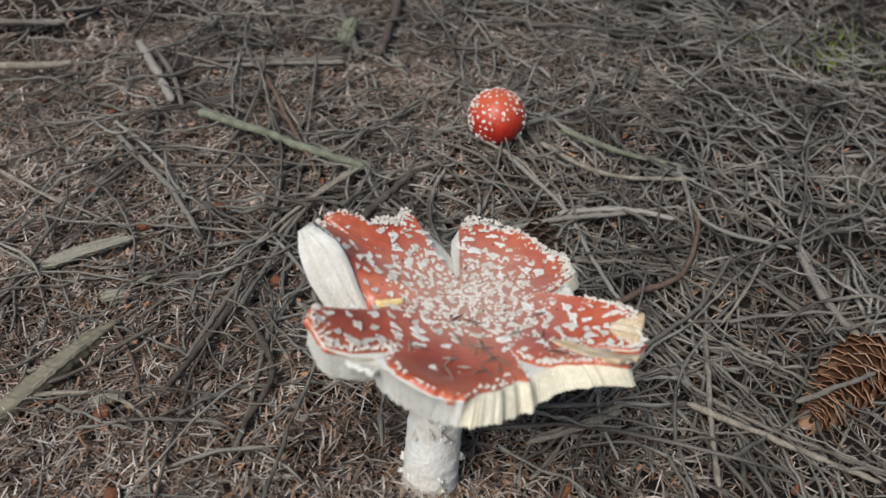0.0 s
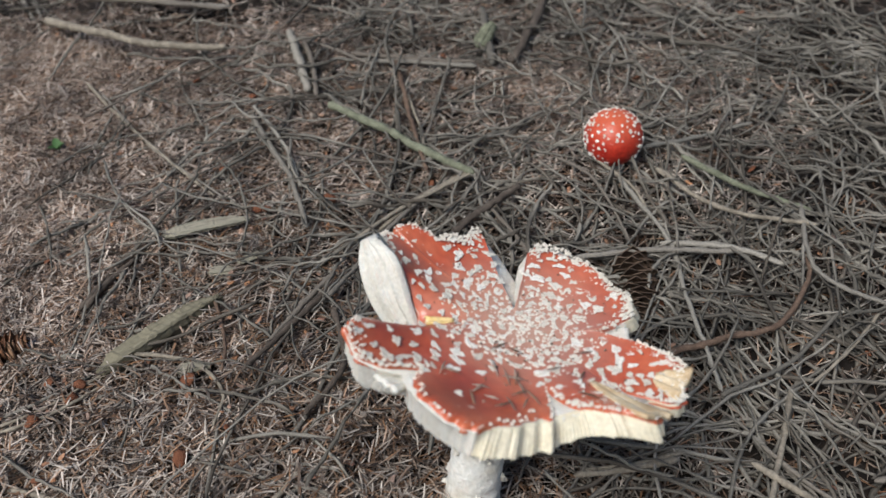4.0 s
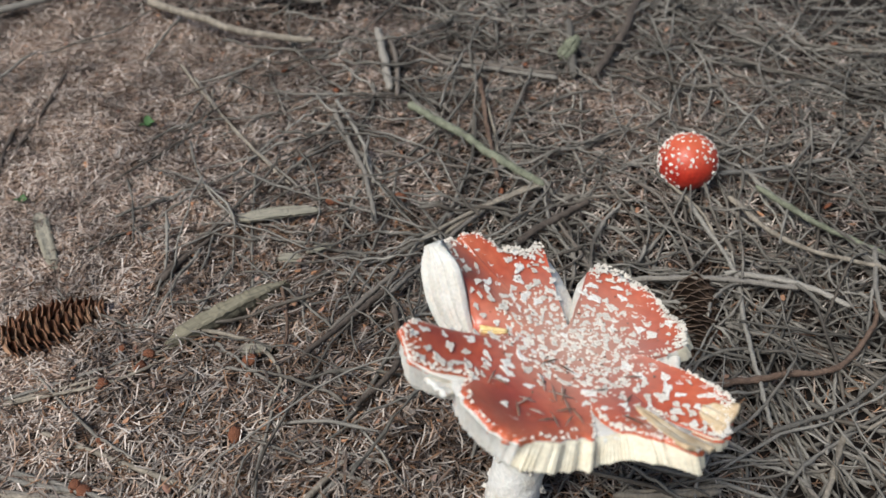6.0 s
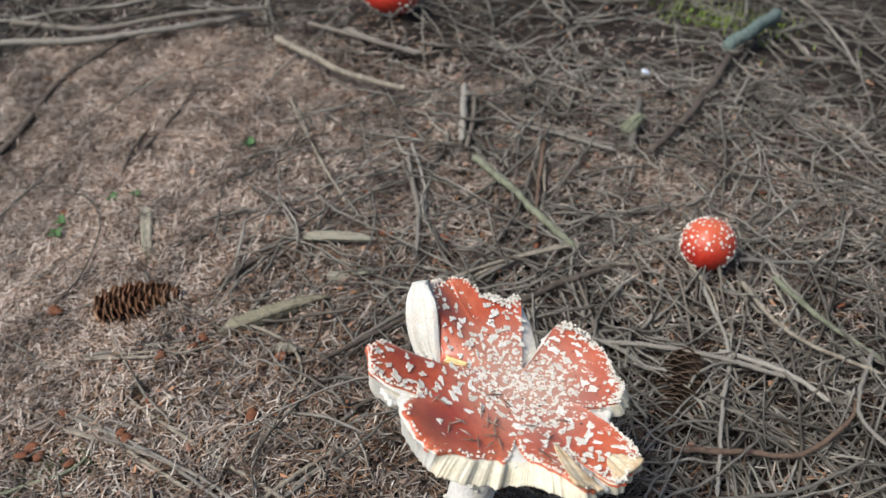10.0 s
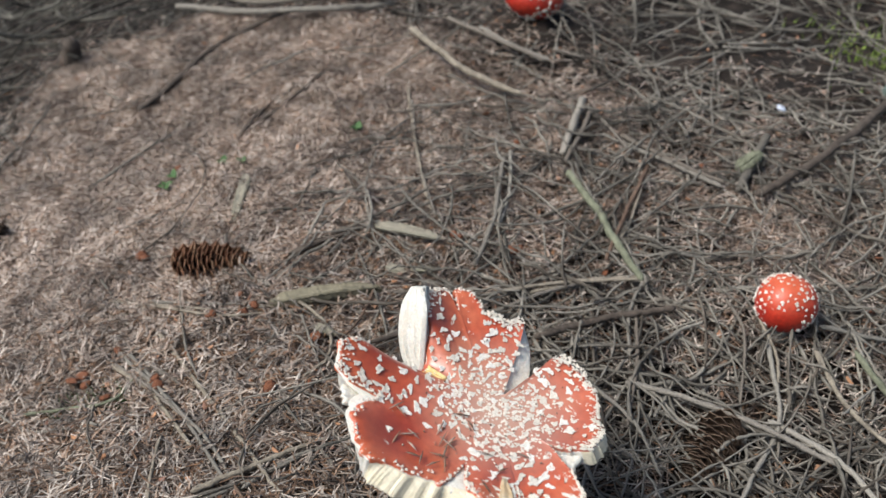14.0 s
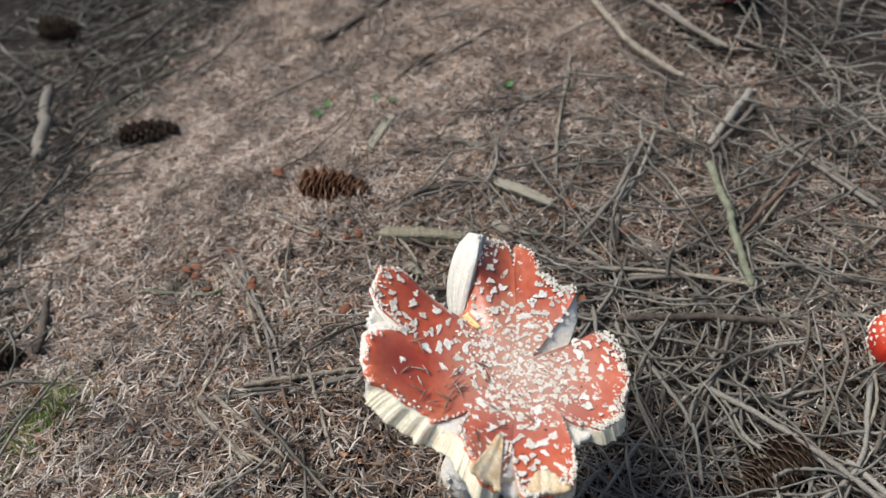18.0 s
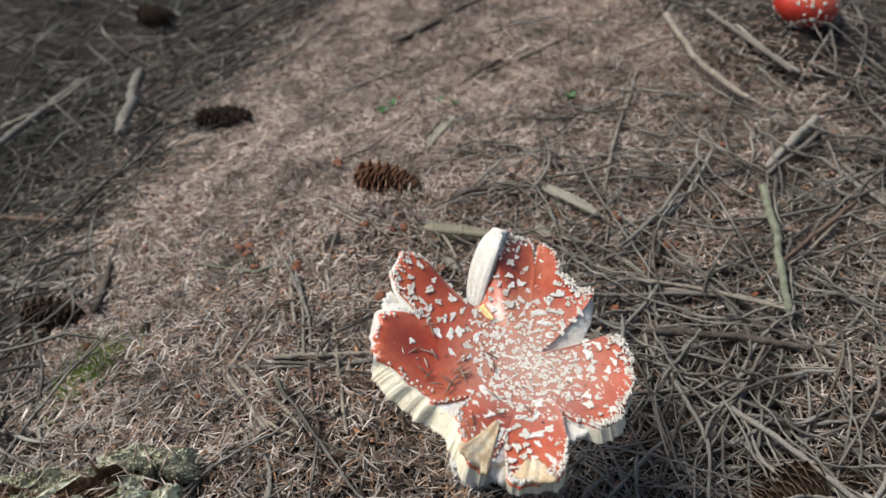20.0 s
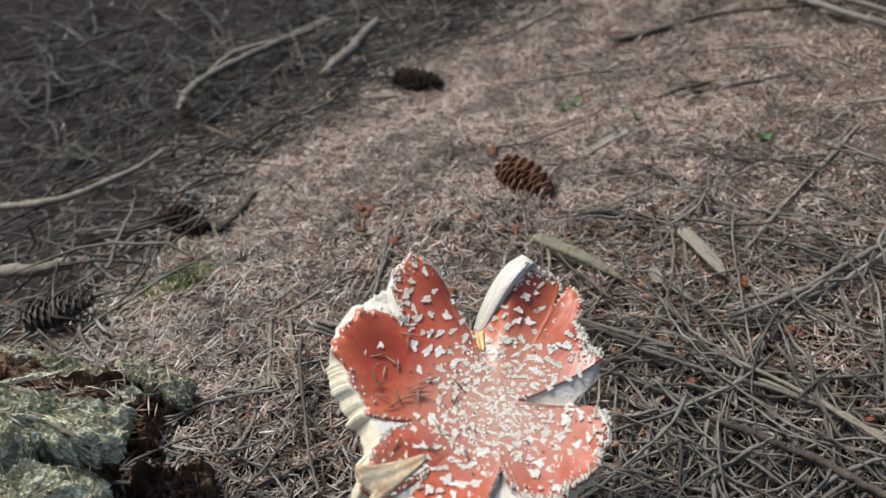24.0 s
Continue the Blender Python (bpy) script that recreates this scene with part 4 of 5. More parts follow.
# ---- places of the smaller things ----
CHIP0, CHIP1, BIT0, BIT1 = (-0.315, 0.477), (-0.254, 0.513), (-0.511, 0.433), (-0.439, 0.378)
LOG0, LOG1, END9, LEAFD = (-0.291, 0.338), (-0.239, 0.427), (-0.132, 0.834), (-0.37, 0.502)
MOSS0, MOSS1, GREEN_R, THICK10 = (-0.178, 0.029), (-0.235, 0.066), (0.419, 0.916), (-0.103, 1.198)
SPRIG, SCRAP, WHITE2 = (-0.305, 0.166), (-1.194, -0.274), (-0.162, 0.952)
BUD_AT = [(-0.19, 0.28), (-0.311, 0.286), (-0.323, 0.323), (-0.298, 0.325), (-0.295, 0.311), (-0.255, 0.531), (-0.246, 0.531), (-0.465, 0.285), (-0.311, 0.289), (-0.265, 0.213), (-0.326, 0.169), (-0.289, 0.175), (-0.344, 0.208), (-0.28, 0.25), (-0.468, 0.282), (-0.34, 0.163), (-0.274, 0.215), (-0.198, 0.561), (-0.4, 0.432), (-0.34, 0.171), (-0.201, 0.565), (-0.336, 0.696), (-0.184, -0.153)]
SEEDLINGS = [(-0.488, 0.573, 0.012, 3), (-0.567, 0.356, 0.012, 4), (-0.561, 0.429, 0.009, 3), (-0.575, 0.37, 0.01, 3), (-0.535, 0.44, 0.008, 3), (-0.562, 0.427, 0.009, 3)]


# ---- sticks and branches that stand out ----
stick("stick", "straight grey-green algae-covered stick among twigs", [(-0.25, 0.691), (-0.158, 0.654), (-0.082, 0.62)], 0.0042, 0.0034, GREEN_STICK, 0.006, category="stick")
stick("stick", "thin reddish brown stick crossing a green one", [(-0.211, 0.787), (-0.167, 0.699), (-0.126, 0.617)], 0.0026, 0.0018, BROWN_TWIG, 0.014, pegs=True, category="stick")
stick("twig", "bent grey twig on the needles", [(-0.323, 0.662), (-0.247, 0.582), (-0.199, 0.512)], 0.003, 0.0024, TWIG, 0.006, pegs=True, category="twig")
stick("twig", "thin dark twig on bare needles", [(-0.64, 0.624), (-0.61, 0.536), (-0.591, 0.463)], 0.0024, 0.0018, DARK_TWIG, 0.004, category="twig")
stick("stick", "short grey broken stick", [(-0.348, 0.816), (-0.314, 0.759), (-0.283, 0.717)], 0.0046, 0.0042, TWIG, 0.01, category="stick")
stick("branch", "short thick dark branch stub", [(-0.147, 0.908), (-0.109, 0.803)], 0.0046, 0.0044, TWIG, 0.004, category="branch")
stick("stick", "grey stick leaning on a dark branch stub", [(-0.236, 0.783), (-0.173, 0.793), (-0.124, 0.798)], 0.0027, 0.0022, TWIG, 0.008, category="stick")
stick("stick", "dark stick lying over needles", [(-0.089, 0.807), (-0.076, 0.927), (-0.099, 1.087)], 0.0042, 0.005, DARK_TWIG, 0.006, category="stick")
stick("branch", "thick branch piece with blue-green lichen", [(-0.105, 1.091), (-0.091, 1.149), (-0.086, 1.244)], 0.009, 0.0085, BLUE, 0.01, category="branch")
stick("twig", "short dark twig on needles", [(-0.338, 0.391), (-0.334, 0.422), (-0.326, 0.449)], 0.0032, 0.0022, DARK_TWIG, 0.004, pegs=True, category="twig")
stick("twig", "knobbly grey spruce twig with needle pegs", [(-0.324, 0.213), (-0.244, 0.206), (-0.173, 0.203)], 0.0022, 0.0017, PALE_STICK, 0.005, pegs=True, category="twig")
stick("twig", "long thin grey twig on needles", [(-0.448, 0.22), (-0.382, 0.256), (-0.31, 0.29), (-0.283, 0.328)], 0.0018, 0.0013, PALE_STICK, 0.005, pegs=True, category="twig")
stick("twig", "long grey twig beside a dark cone", [(0.045, 0.632), (0.094, 0.585), (0.119, 0.499), (0.142, 0.43)], 0.0024, 0.0017, TWIG, 0.014, pegs=True, category="twig")
stick("twig", "long curved reddish brown twig", [(0.098, 0.449), (0.145, 0.485), (0.182, 0.51), (0.202, 0.563), (0.2, 0.595)], 0.003, 0.0018, BROWN_TWIG, 0.01, pegs=True, category="twig")
stick("twig", "straight grey twig lying across others", [(-0.012, 0.519), (0.059, 0.552), (0.15, 0.585)], 0.003, 0.0022, TWIG, 0.016, pegs=True, category="twig")
stick("twig", "thin grey twig beside the small mushroom", [(0.061, 0.682), (0.112, 0.732), (0.157, 0.767)], 0.0024, 0.002, TWIG, 0.008, pegs=True, category="twig")
stick("twig", "pale grey twig lying over the heap", [(0.074, 0.659), (0.133, 0.633), (0.212, 0.627)], 0.0028, 0.002, PALE_STICK, 0.014, pegs=True, category="twig")
stick("twig", "grey-green twig lying over the heap", [(0.095, 0.688), (0.16, 0.663), (0.208, 0.648)], 0.0032, 0.0024, GREEN_STICK, 0.012, category="twig")
stick("branch", "pale forked dead branch over the hollow", [(-0.365, -0.29), (-0.364, -0.194), (-0.428, -0.149), (-0.468, -0.122)], 0.0048, 0.0026, PALE_STICK, 0.05, category="branch")
stick("branch", "long slanting dead branch in the hollow", [(-0.643, -0.183), (-0.745, -0.192), (-0.974, -0.06)], 0.006, 0.005, TWIG, 0.05, category="branch")
stick("branch", "thick weathered grey branch end", [(-0.214, -0.182), (-0.218, -0.138), (-0.23, -0.108)], 0.007, 0.006, PALE_STICK, 0.03, category="branch")
stick("stick", "dark stick beside a dark cone", [(-0.302, 0.017), (-0.341, 0.023), (-0.392, 0.027)], 0.0046, 0.0034, DARK_TWIG, 0.008, category="stick")
stick("branch", "thick dark rotten branch under twigs", [(-0.098, 0.399), (-0.107, 0.444), (-0.1, 0.491)], 0.0065, 0.005, DARK_TWIG, 0.001, pegs=True, category="branch")
stick("twig", "knobbly grey twig standing out of the needles", [(-0.13, 0.141), (-0.043, 0.171)], 0.0024, 0.0018, PALE_STICK, 0.01, pegs=True, category="twig")
stick("twig", "knobbly grey-green twig behind the mushroom", [(-0.328, 0.196), (-0.238, 0.211)], 0.0022, 0.0018, PALE_STICK, 0.01, pegs=True, category="twig")
stick("twig", "thin grey twig across the needle bed", [(-0.128, 0.146), (-0.167, 0.168), (-0.207, 0.192)], 0.002, 0.0014, PALE_STICK, 0.005, pegs=True, category="twig")
stick("twig", "long knobbly grey twig with needle pegs", [(0.161, 0.372), (0.232, 0.348), (0.279, 0.332)], 0.0028, 0.002, PALE_STICK, 0.008, pegs=True, category="twig")
stick("twig", "grey twig lying over a brown cone", [(0.234, 0.379), (0.274, 0.399), (0.305, 0.419)], 0.0024, 0.0018, TWIG, 0.034, pegs=True, category="twig")
stick("twig", "thick grey twig with small spikes", [(0.278, 0.539), (0.295, 0.481), (0.313, 0.436)], 0.0036, 0.0028, TWIG, 0.012, pegs=True, category="twig")
stick("twig", "dark crooked twig on the needles", [(-0.153, 0.453), (-0.168, 0.403), (-0.18, 0.353)], 0.0034, 0.0022, DARK_TWIG, 0.006, category="twig")
stick("stick", "pale brown stick beside the stem", [(0.117, 0.363), (0.083, 0.345), (0.055, 0.339)], 0.0024, 0.0018, PALE_STICK, 0.004, pegs=True, category="stick")
stick("twig", "dark knobbly twig curving over the needles", [(-0.144, 0.434), (-0.114, 0.375), (-0.121, 0.325)], 0.003, 0.002, DARK_TWIG, 0.008, pegs=True, category="twig")
stick("twig", "long knobbly grey spruce twig on the needle bed", [(-0.333, 0.244), (-0.187, 0.236), (-0.102, 0.23), (-0.029, 0.226)], 0.0024, 0.0016, PALE_STICK, 0.004, pegs=True, category="twig")
stick("twig", "grey knobbly twig pointing under the cap", [(-0.125, 0.181), (-0.117, 0.23), (-0.107, 0.287)], 0.003, 0.002, PALE_STICK, 0.004, pegs=True, category="twig")
stick("twig", "knobbly grey twig on the needle bed", [(-0.125, 0.159), (-0.038, 0.194)], 0.0024, 0.0016, PALE_STICK, 0.004, pegs=True, category="twig")
stick("twig", "curved grey-green twig on needles", [(-0.343, 0.116), (-0.286, 0.174), (-0.291, 0.202)], 0.0019, 0.0014, GREEN_STICK, 0.004, category="twig")
stick("branch", "dark grey branch under the twigs", [(-0.095, 0.492), (-0.076, 0.557), (-0.038, 0.615)], 0.0036, 0.0028, DARK_TWIG, 0.004, pegs=True, category="branch")

stick("stick", "long curved dark stick on the mound", [(-0.773, 0.408), (-0.799, 0.476), (-0.841, 0.564), (-0.845, 0.639), (-0.826, 0.709)], 0.0042, 0.0026, DARK_TWIG, 0.008, category="stick")
stick("branch", "pale bent dead branch lying over twigs", [(-0.624, 0.760), (-0.530, 0.741), (-0.452, 0.747), (-0.393, 0.755)], 0.0046, 0.0034, PALE_STICK, 0.030, category="branch")
stick("stick", "grey stick beside a pale branch", [(-0.611, 0.811), (-0.511, 0.818), (-0.438, 0.839)], 0.0034, 0.0024, TWIG, 0.025, category="stick")
stick("branch", "grey weathered branch at the edge of the twigs", [(-1.032, 0.587), (-0.895, 0.633), (-0.778, 0.704), (-0.715, 0.798)], 0.0050, 0.0040, TWIG, 0.020, category="branch")
stick("branch", "grey dead branch beyond the mound", [(-1.067, 0.631), (-0.895, 0.656), (-0.775, 0.736), (-0.690, 0.810)], 0.0044, 0.0032, TWIG, 0.030, category="branch")
stick("twig", "thin tan twig on bare needles", [(-0.519, 0.674), (-0.418, 0.608), (-0.299, 0.537)], 0.0017, 0.0013, PALE_STICK, 0.006, category="twig")
stick("twig", "pale straight twig behind the large mushroom", [(-0.156, 0.510), (-0.130, 0.567), (-0.084, 0.623)], 0.0021, 0.0015, PALE_STICK, 0.014, pegs=True, category="twig")
stick("twig", "knobbly grey spruce twig on the needle bed", [(-0.332, 0.213), (-0.267, 0.214), (-0.194, 0.212), (-0.119, 0.205)], 0.0022, 0.0015, TWIG, 0.006, pegs=True, category="twig")
stick("twig", "thin curved grey twig on needles", [(-0.472, 0.238), (-0.402, 0.232), (-0.329, 0.212), (-0.285, 0.192)], 0.0015, 0.0010, TWIG, 0.005, pegs=True, category="twig")
stick("twig", "thin straight grey twig on needles", [(-0.387, 0.254), (-0.316, 0.298), (-0.288, 0.340)], 0.0015, 0.0012, PALE_STICK, 0.006, pegs=True, category="twig")
stick("twig", "knobbly grey twig beside the large mushroom", [(-0.105, 0.211), (-0.109, 0.253), (-0.099, 0.292)], 0.0022, 0.0016, TWIG, 0.006, pegs=True, category="twig")
stick("twig", "long knobbly grey twig with small pegs", [(-0.346, 0.208), (-0.252, 0.212), (-0.170, 0.215), (-0.109, 0.208)], 0.0021, 0.0016, TWIG, 0.006, pegs=True, category="twig")
stick("twig", "knobbly brown twig on the needle bed", [(-0.112, 0.209), (-0.070, 0.207), (-0.030, 0.208)], 0.0017, 0.0012, BROWN_TWIG, 0.005, pegs=True, category="twig")
stick("twig", "pale knobbly twig half sunk in needles", [(-0.117, 0.142), (-0.065, 0.165), (-0.031, 0.189)], 0.0020, 0.0015, PALE_STICK, 0.005, pegs=True, category="twig")
stick("twig", "long knobbly twig reaching under the cap", [(-0.129, 0.143), (-0.113, 0.195), (-0.105, 0.261)], 0.0024, 0.0018, TWIG, 0.008, pegs=True, category="twig")
stick("twig", "thin curved twig on bare needles", [(-0.503, 0.091), (-0.444, 0.089), (-0.333, 0.108), (-0.284, 0.140)], 0.0015, 0.0010, TWIG, 0.005, pegs=True, category="twig")
stick("twig", "grey twig lying over the heap", [(-0.143, 0.533), (-0.120, 0.591), (-0.084, 0.623)], 0.0020, 0.0015, PALE_STICK, 0.014, pegs=True, category="twig")
stick("twig", "grey twig with small pegs", [(-0.039, 0.492), (0.022, 0.487), (0.070, 0.465)], 0.0020, 0.0014, TWIG, 0.014, pegs=True, category="twig")
stick("twig", "crooked grey twig among others", [(-0.068, 0.596), (-0.020, 0.542), (0.023, 0.481)], 0.0020, 0.0015, TWIG, 0.014, pegs=True, category="twig")
stick("twig", "long grey twig lying over a dark cone", [(0.032, 0.544), (0.078, 0.556), (0.121, 0.580)], 0.0023, 0.0017, TWIG, 0.022, pegs=True, category="twig")
stick("twig", "thin curved knobbly twig", [(-0.014, 0.653), (0.021, 0.631), (0.045, 0.601), (0.063, 0.575)], 0.0017, 0.0012, TWIG, 0.012, pegs=True, category="twig")
stick("twig", "short curved twig beside the small mushroom", [(0.022, 0.650), (0.058, 0.628), (0.075, 0.608)], 0.0018, 0.0013, PALE_STICK, 0.012, pegs=True, category="twig")
stick("stick", "long grey stick over the twig heap", [(-0.554, 0.823), (-0.489, 0.829), (-0.437, 0.849)], 0.0026, 0.0020, TWIG, 0.020, category="stick")
stick("stick", "forked grey stick end", [(-0.327, 0.808), (-0.284, 0.738), (-0.272, 0.709)], 0.0030, 0.0024, TWIG, 0.016, category="stick")
stick("twig", "thin grey twig leaning on a forked stick", [(-0.335, 0.814), (-0.280, 0.791), (-0.225, 0.771)], 0.0019, 0.0015, TWIG, 0.016, pegs=True, category="twig")
stick("twig", "thin tan twig crossing a green stick", [(-0.212, 0.784), (-0.152, 0.683), (-0.126, 0.616)], 0.0019, 0.0015, PALE_STICK, 0.020, category="twig")
stick("stick", "grey stick over the twig heap", [(-0.262, 0.790), (-0.179, 0.795), (-0.126, 0.804)], 0.0025, 0.0020, TWIG, 0.018, category="stick")
stick("stick", "dark thin stick on the crown of the mound", [(-0.593, 0.469), (-0.623, 0.523), (-0.641, 0.591)], 0.0024, 0.0016, DARK_TWIG, 0.006, category="stick")
stick("twig", "upright grey twig on bare needles", [(-0.489, 0.657), (-0.404, 0.599), (-0.287, 0.533)], 0.0015, 0.0012, TWIG, 0.006, category="twig")
stick("twig", "long knobbly grey twig arching beside the cap", [(-0.111, 0.486), (-0.125, 0.416), (-0.122, 0.344), (-0.123, 0.308)], 0.0024, 0.0017, TWIG, 0.010, pegs=True, category="twig")
stick("twig", "dark grey twig with pale worn patches", [(-0.156, 0.468), (-0.168, 0.425), (-0.175, 0.387)], 0.0028, 0.0020, TWIG, 0.008, pegs=True, category="twig")
stick("twig", "knobbly hooked twig over a rotten log piece", [(-0.294, 0.353), (-0.247, 0.363), (-0.212, 0.356), (-0.187, 0.335), (-0.179, 0.307)], 0.0019, 0.0013, PALE_STICK, 0.012, pegs=True, category="twig")
stick("twig", "thin brown twig on the needle bed", [(-0.241, 0.423), (-0.212, 0.386), (-0.196, 0.352)], 0.0017, 0.0012, BROWN_TWIG, 0.006, pegs=True, category="twig")
stick("stick", "smooth pale brown upright stick", [(0.190, 0.454), (0.179, 0.380), (0.168, 0.305)], 0.0020, 0.0018, PALE_STICK, 0.016, category="stick")
stick("twig", "thick grey twig leading to a brown cone", [(0.285, 0.557), (0.296, 0.480), (0.318, 0.441)], 0.0026, 0.0020, TWIG, 0.014, pegs=True, category="twig")
stick("twig", "thin tan twig over the heap", [(0.254, 0.541), (0.230, 0.497), (0.203, 0.459)], 0.0016, 0.0012, PALE_STICK, 0.014, category="twig")
stick("twig", "pale twig half hidden below the cap", [(0.121, 0.370), (0.088, 0.351), (0.061, 0.343)], 0.0020, 0.0016, PALE_STICK, 0.010, category="twig")
stick("twig", "thin curved grey twig below the cap", [(0.106, 0.392), (0.103, 0.358), (0.110, 0.320)], 0.0016, 0.0011, TWIG, 0.008, pegs=True, category="twig")
stick("twig", "long thin grey twig on dark needles", [(0.168, 0.394), (0.213, 0.363), (0.285, 0.338)], 0.0018, 0.0013, TWIG, 0.010, pegs=True, category="twig")
stick("stick", "long curved grey stick on the heap", [(0.198, 0.656), (0.211, 0.570), (0.276, 0.545)], 0.0022, 0.0016, TWIG, 0.020, category="stick")
stick("stick", "tan twig end lying behind the cap", [(-0.086, 0.628), (-0.115, 0.596), (-0.140, 0.563)], 0.0020, 0.0015, PALE_STICK, 0.014, category="stick")
stick("twig", "grey twig on the slope", [(0.142, 0.426), (0.187, 0.473), (0.224, 0.531)], 0.0022, 0.0016, TWIG, 0.012, pegs=True, category="twig")
stick("stick", "grey stick lying across the heap", [(0.087, 0.579), (0.142, 0.585), (0.186, 0.572)], 0.0026, 0.0020, TWIG, 0.018, category="stick")
stick("branch", "thick broken grey branch on the bank", [(-0.680, 0.020), (-0.828, 0.025), (-0.959, 0.031)], 0.0085, 0.0070, TWIG, 0.040, category="branch")
stick("branch", "pale dead branch in the hollow", [(-0.627, -0.181), (-0.734, -0.194), (-0.850, -0.181), (-0.895, -0.098), (-0.975, -0.051)], 0.0034, 0.0024, PALE_STICK, 0.050, category="branch")
stick("stick", "tan stick at the edge of the hollow", [(-0.617, -0.150), (-0.554, -0.079), (-0.518, -0.028)], 0.0030, 0.0022, BROWN_TWIG, 0.015, category="stick")
stick("twig", "upright grey twig on the needle bed", [(-0.337, 0.197), (-0.256, 0.208), (-0.174, 0.217)], 0.0020, 0.0016, TWIG, 0.008, pegs=True, category="twig")
stick("twig", "short knobbly pale twig on the needle bed", [(-0.131, 0.144), (-0.090, 0.157), (-0.043, 0.174)], 0.0018, 0.0013, PALE_STICK, 0.006, pegs=True, category="twig")
stick("twig", "very long knobbly twig with pegs beside the cap", [(-0.151, 0.438), (-0.143, 0.498), (-0.131, 0.554), (-0.110, 0.602), (-0.078, 0.627)], 0.0024, 0.0018, TWIG, 0.016, pegs=True, category="twig")
stick("twig", "grey twig lying across the heap", [(-0.326, 0.675), (-0.264, 0.617), (-0.229, 0.567)], 0.0022, 0.0016, TWIG, 0.014, pegs=True, category="twig")
stick("twig", "thin grey twig among others", [(-0.247, 0.607), (-0.190, 0.618), (-0.152, 0.628)], 0.0018, 0.0014, TWIG, 0.014, pegs=True, category="twig")
stick("stick", "short dark stick on needles", [(-0.341, 0.389), (-0.341, 0.423), (-0.334, 0.459)], 0.0026, 0.0020, DARK_TWIG, 0.006, category="stick")
stick("twig", "thin grey twig beside the brown cone", [(-0.390, 0.256), (-0.327, 0.301), (-0.296, 0.336)], 0.0017, 0.0013, TWIG, 0.006, pegs=True, category="twig")
stick("twig", "pale thin twig below the cap", [(-0.017, 0.425), (-0.035, 0.452), (-0.049, 0.477)], 0.0018, 0.0014, PALE_STICK, 0.010, category="twig")
stick("twig", "grey knobbly twig on dark twigs", [(-0.032, 0.546), (-0.067, 0.587), (-0.083, 0.627)], 0.0022, 0.0016, TWIG, 0.014, pegs=True, category="twig")
stick("twig", "short grey twig beside a cone", [(-0.159, -0.048), (-0.131, -0.023), (-0.107, 0.003)], 0.0020, 0.0015, TWIG, 0.010, category="twig")
stick("twig", "grey spruce twig on the bank", [(-0.133, 0.144), (-0.119, 0.180), (-0.110, 0.212)], 0.0020, 0.0015, TWIG, 0.008, pegs=True, category="twig")


# ---- chips, log pieces and small litter ----
def shard(name, label, p0, p1, width, thick, mat, lift=0.002, category="wood", rag=0.25, z_end=0.0):
    """A split piece of wood with ragged ends, lying from p0 to p1."""
    r = np.random.default_rng(int(abs(p0[0] * 7919 + p0[1] * 104729)) % 9973)
    a = np.array([*p0, float(ground_z(*p0)) + thick / 2 + lift])
    b = np.array([*p1, float(ground_z(*p1)) + thick / 2 + lift + z_end])
    L = np.linalg.norm(b - a)
    n, s = 40, 16
    V = []
    ang = 2 * np.pi * np.arange(s) / s
    flat = np.sign(np.cos(ang)) * np.abs(np.cos(ang)) ** 0.5
    high = np.sign(np.sin(ang)) * np.abs(np.sin(ang)) ** 0.6
    ridge = 1 + r.normal(0, 0.13, s)
    for k in range(n):
        q = k / (n - 1)
        end = min(1, q / 0.12, (1 - q) / 0.18)
        w = width / 2 * (0.35 + 0.65 * end) * (1 + 0.12 * math.sin(5 * q + r.normal(0, 0.3)))
        h = thick / 2 * (0.45 + 0.55 * end)
        x = L * q + r.normal(0, L * 0.018 * rag * 4, s) * (end < 0.5)
        V.append(np.c_[x, flat * w * ridge + r.normal(0, width * 0.012, s), high * h * ridge + r.normal(0, thick * 0.03, s) + 0.03 * L * math.sin(3.1 * q)])
    F = ring_faces(s, n) + [list(range(s))[::-1], list(range((n - 1) * s, n * s))]
    ob = new(name, mesh_from(name, np.vstack(V), F, mat, smooth=False))
    ob.matrix_world = Matrix.Translation(a) @ Vector(b - a).to_track_quat("X", "Z").to_matrix().to_4x4() @ Matrix.Rotation(r.normal(0, 0.15), 4, "X")
    return tagged(ob, label, category)


shard("wood_chip", "pale split wood chip lying on twigs", CHIP0, CHIP1, 0.013, 0.005, WOOD, 0.018)
shard("wood_chip", "small pale wood chip beside a rusty bud", (-0.262, 0.452), (-0.244, 0.461), 0.009, 0.003, WOOD, 0.013)
shard("wood_chip", "small pale wood chip on needles", (-0.243, 0.468), (-0.228, 0.487), 0.008, 0.003, WOOD, 0.013)
shard("wood_piece", "short weathered wood piece on bare needles", BIT0, BIT1, 0.012, 0.009, WOOD, 0.010)
shard("log_piece", "rotten grey-green log piece half sunk in needles", LOG0, LOG1, 0.014, 0.015, ROTTEN, 0.008)
shard("wood_chip", "flat brown wood chip under a hooked twig", (-0.233, 0.35), (-0.212, 0.361), 0.008, 0.004, WOOD, 0.012)
shard("log_piece", "broken light brown wood under a dark branch", (-0.118, 0.392), (-0.105, 0.43), 0.012, 0.01, TAN, 0.0)
shard("bark_piece", "pale green broken end of a branch stub", END9, (END9[0] + 0.012, END9[1] + 0.02), 0.013, 0.013, GREEN_STICK, 0.012, "bark", 0.6, 0.02)
shard("bark_piece", "flat dark bark piece beside the stump", (0.03, 0.15), (0.0, 0.17), 0.014, 0.006, STUMP_DARK, 0.0, "bark")
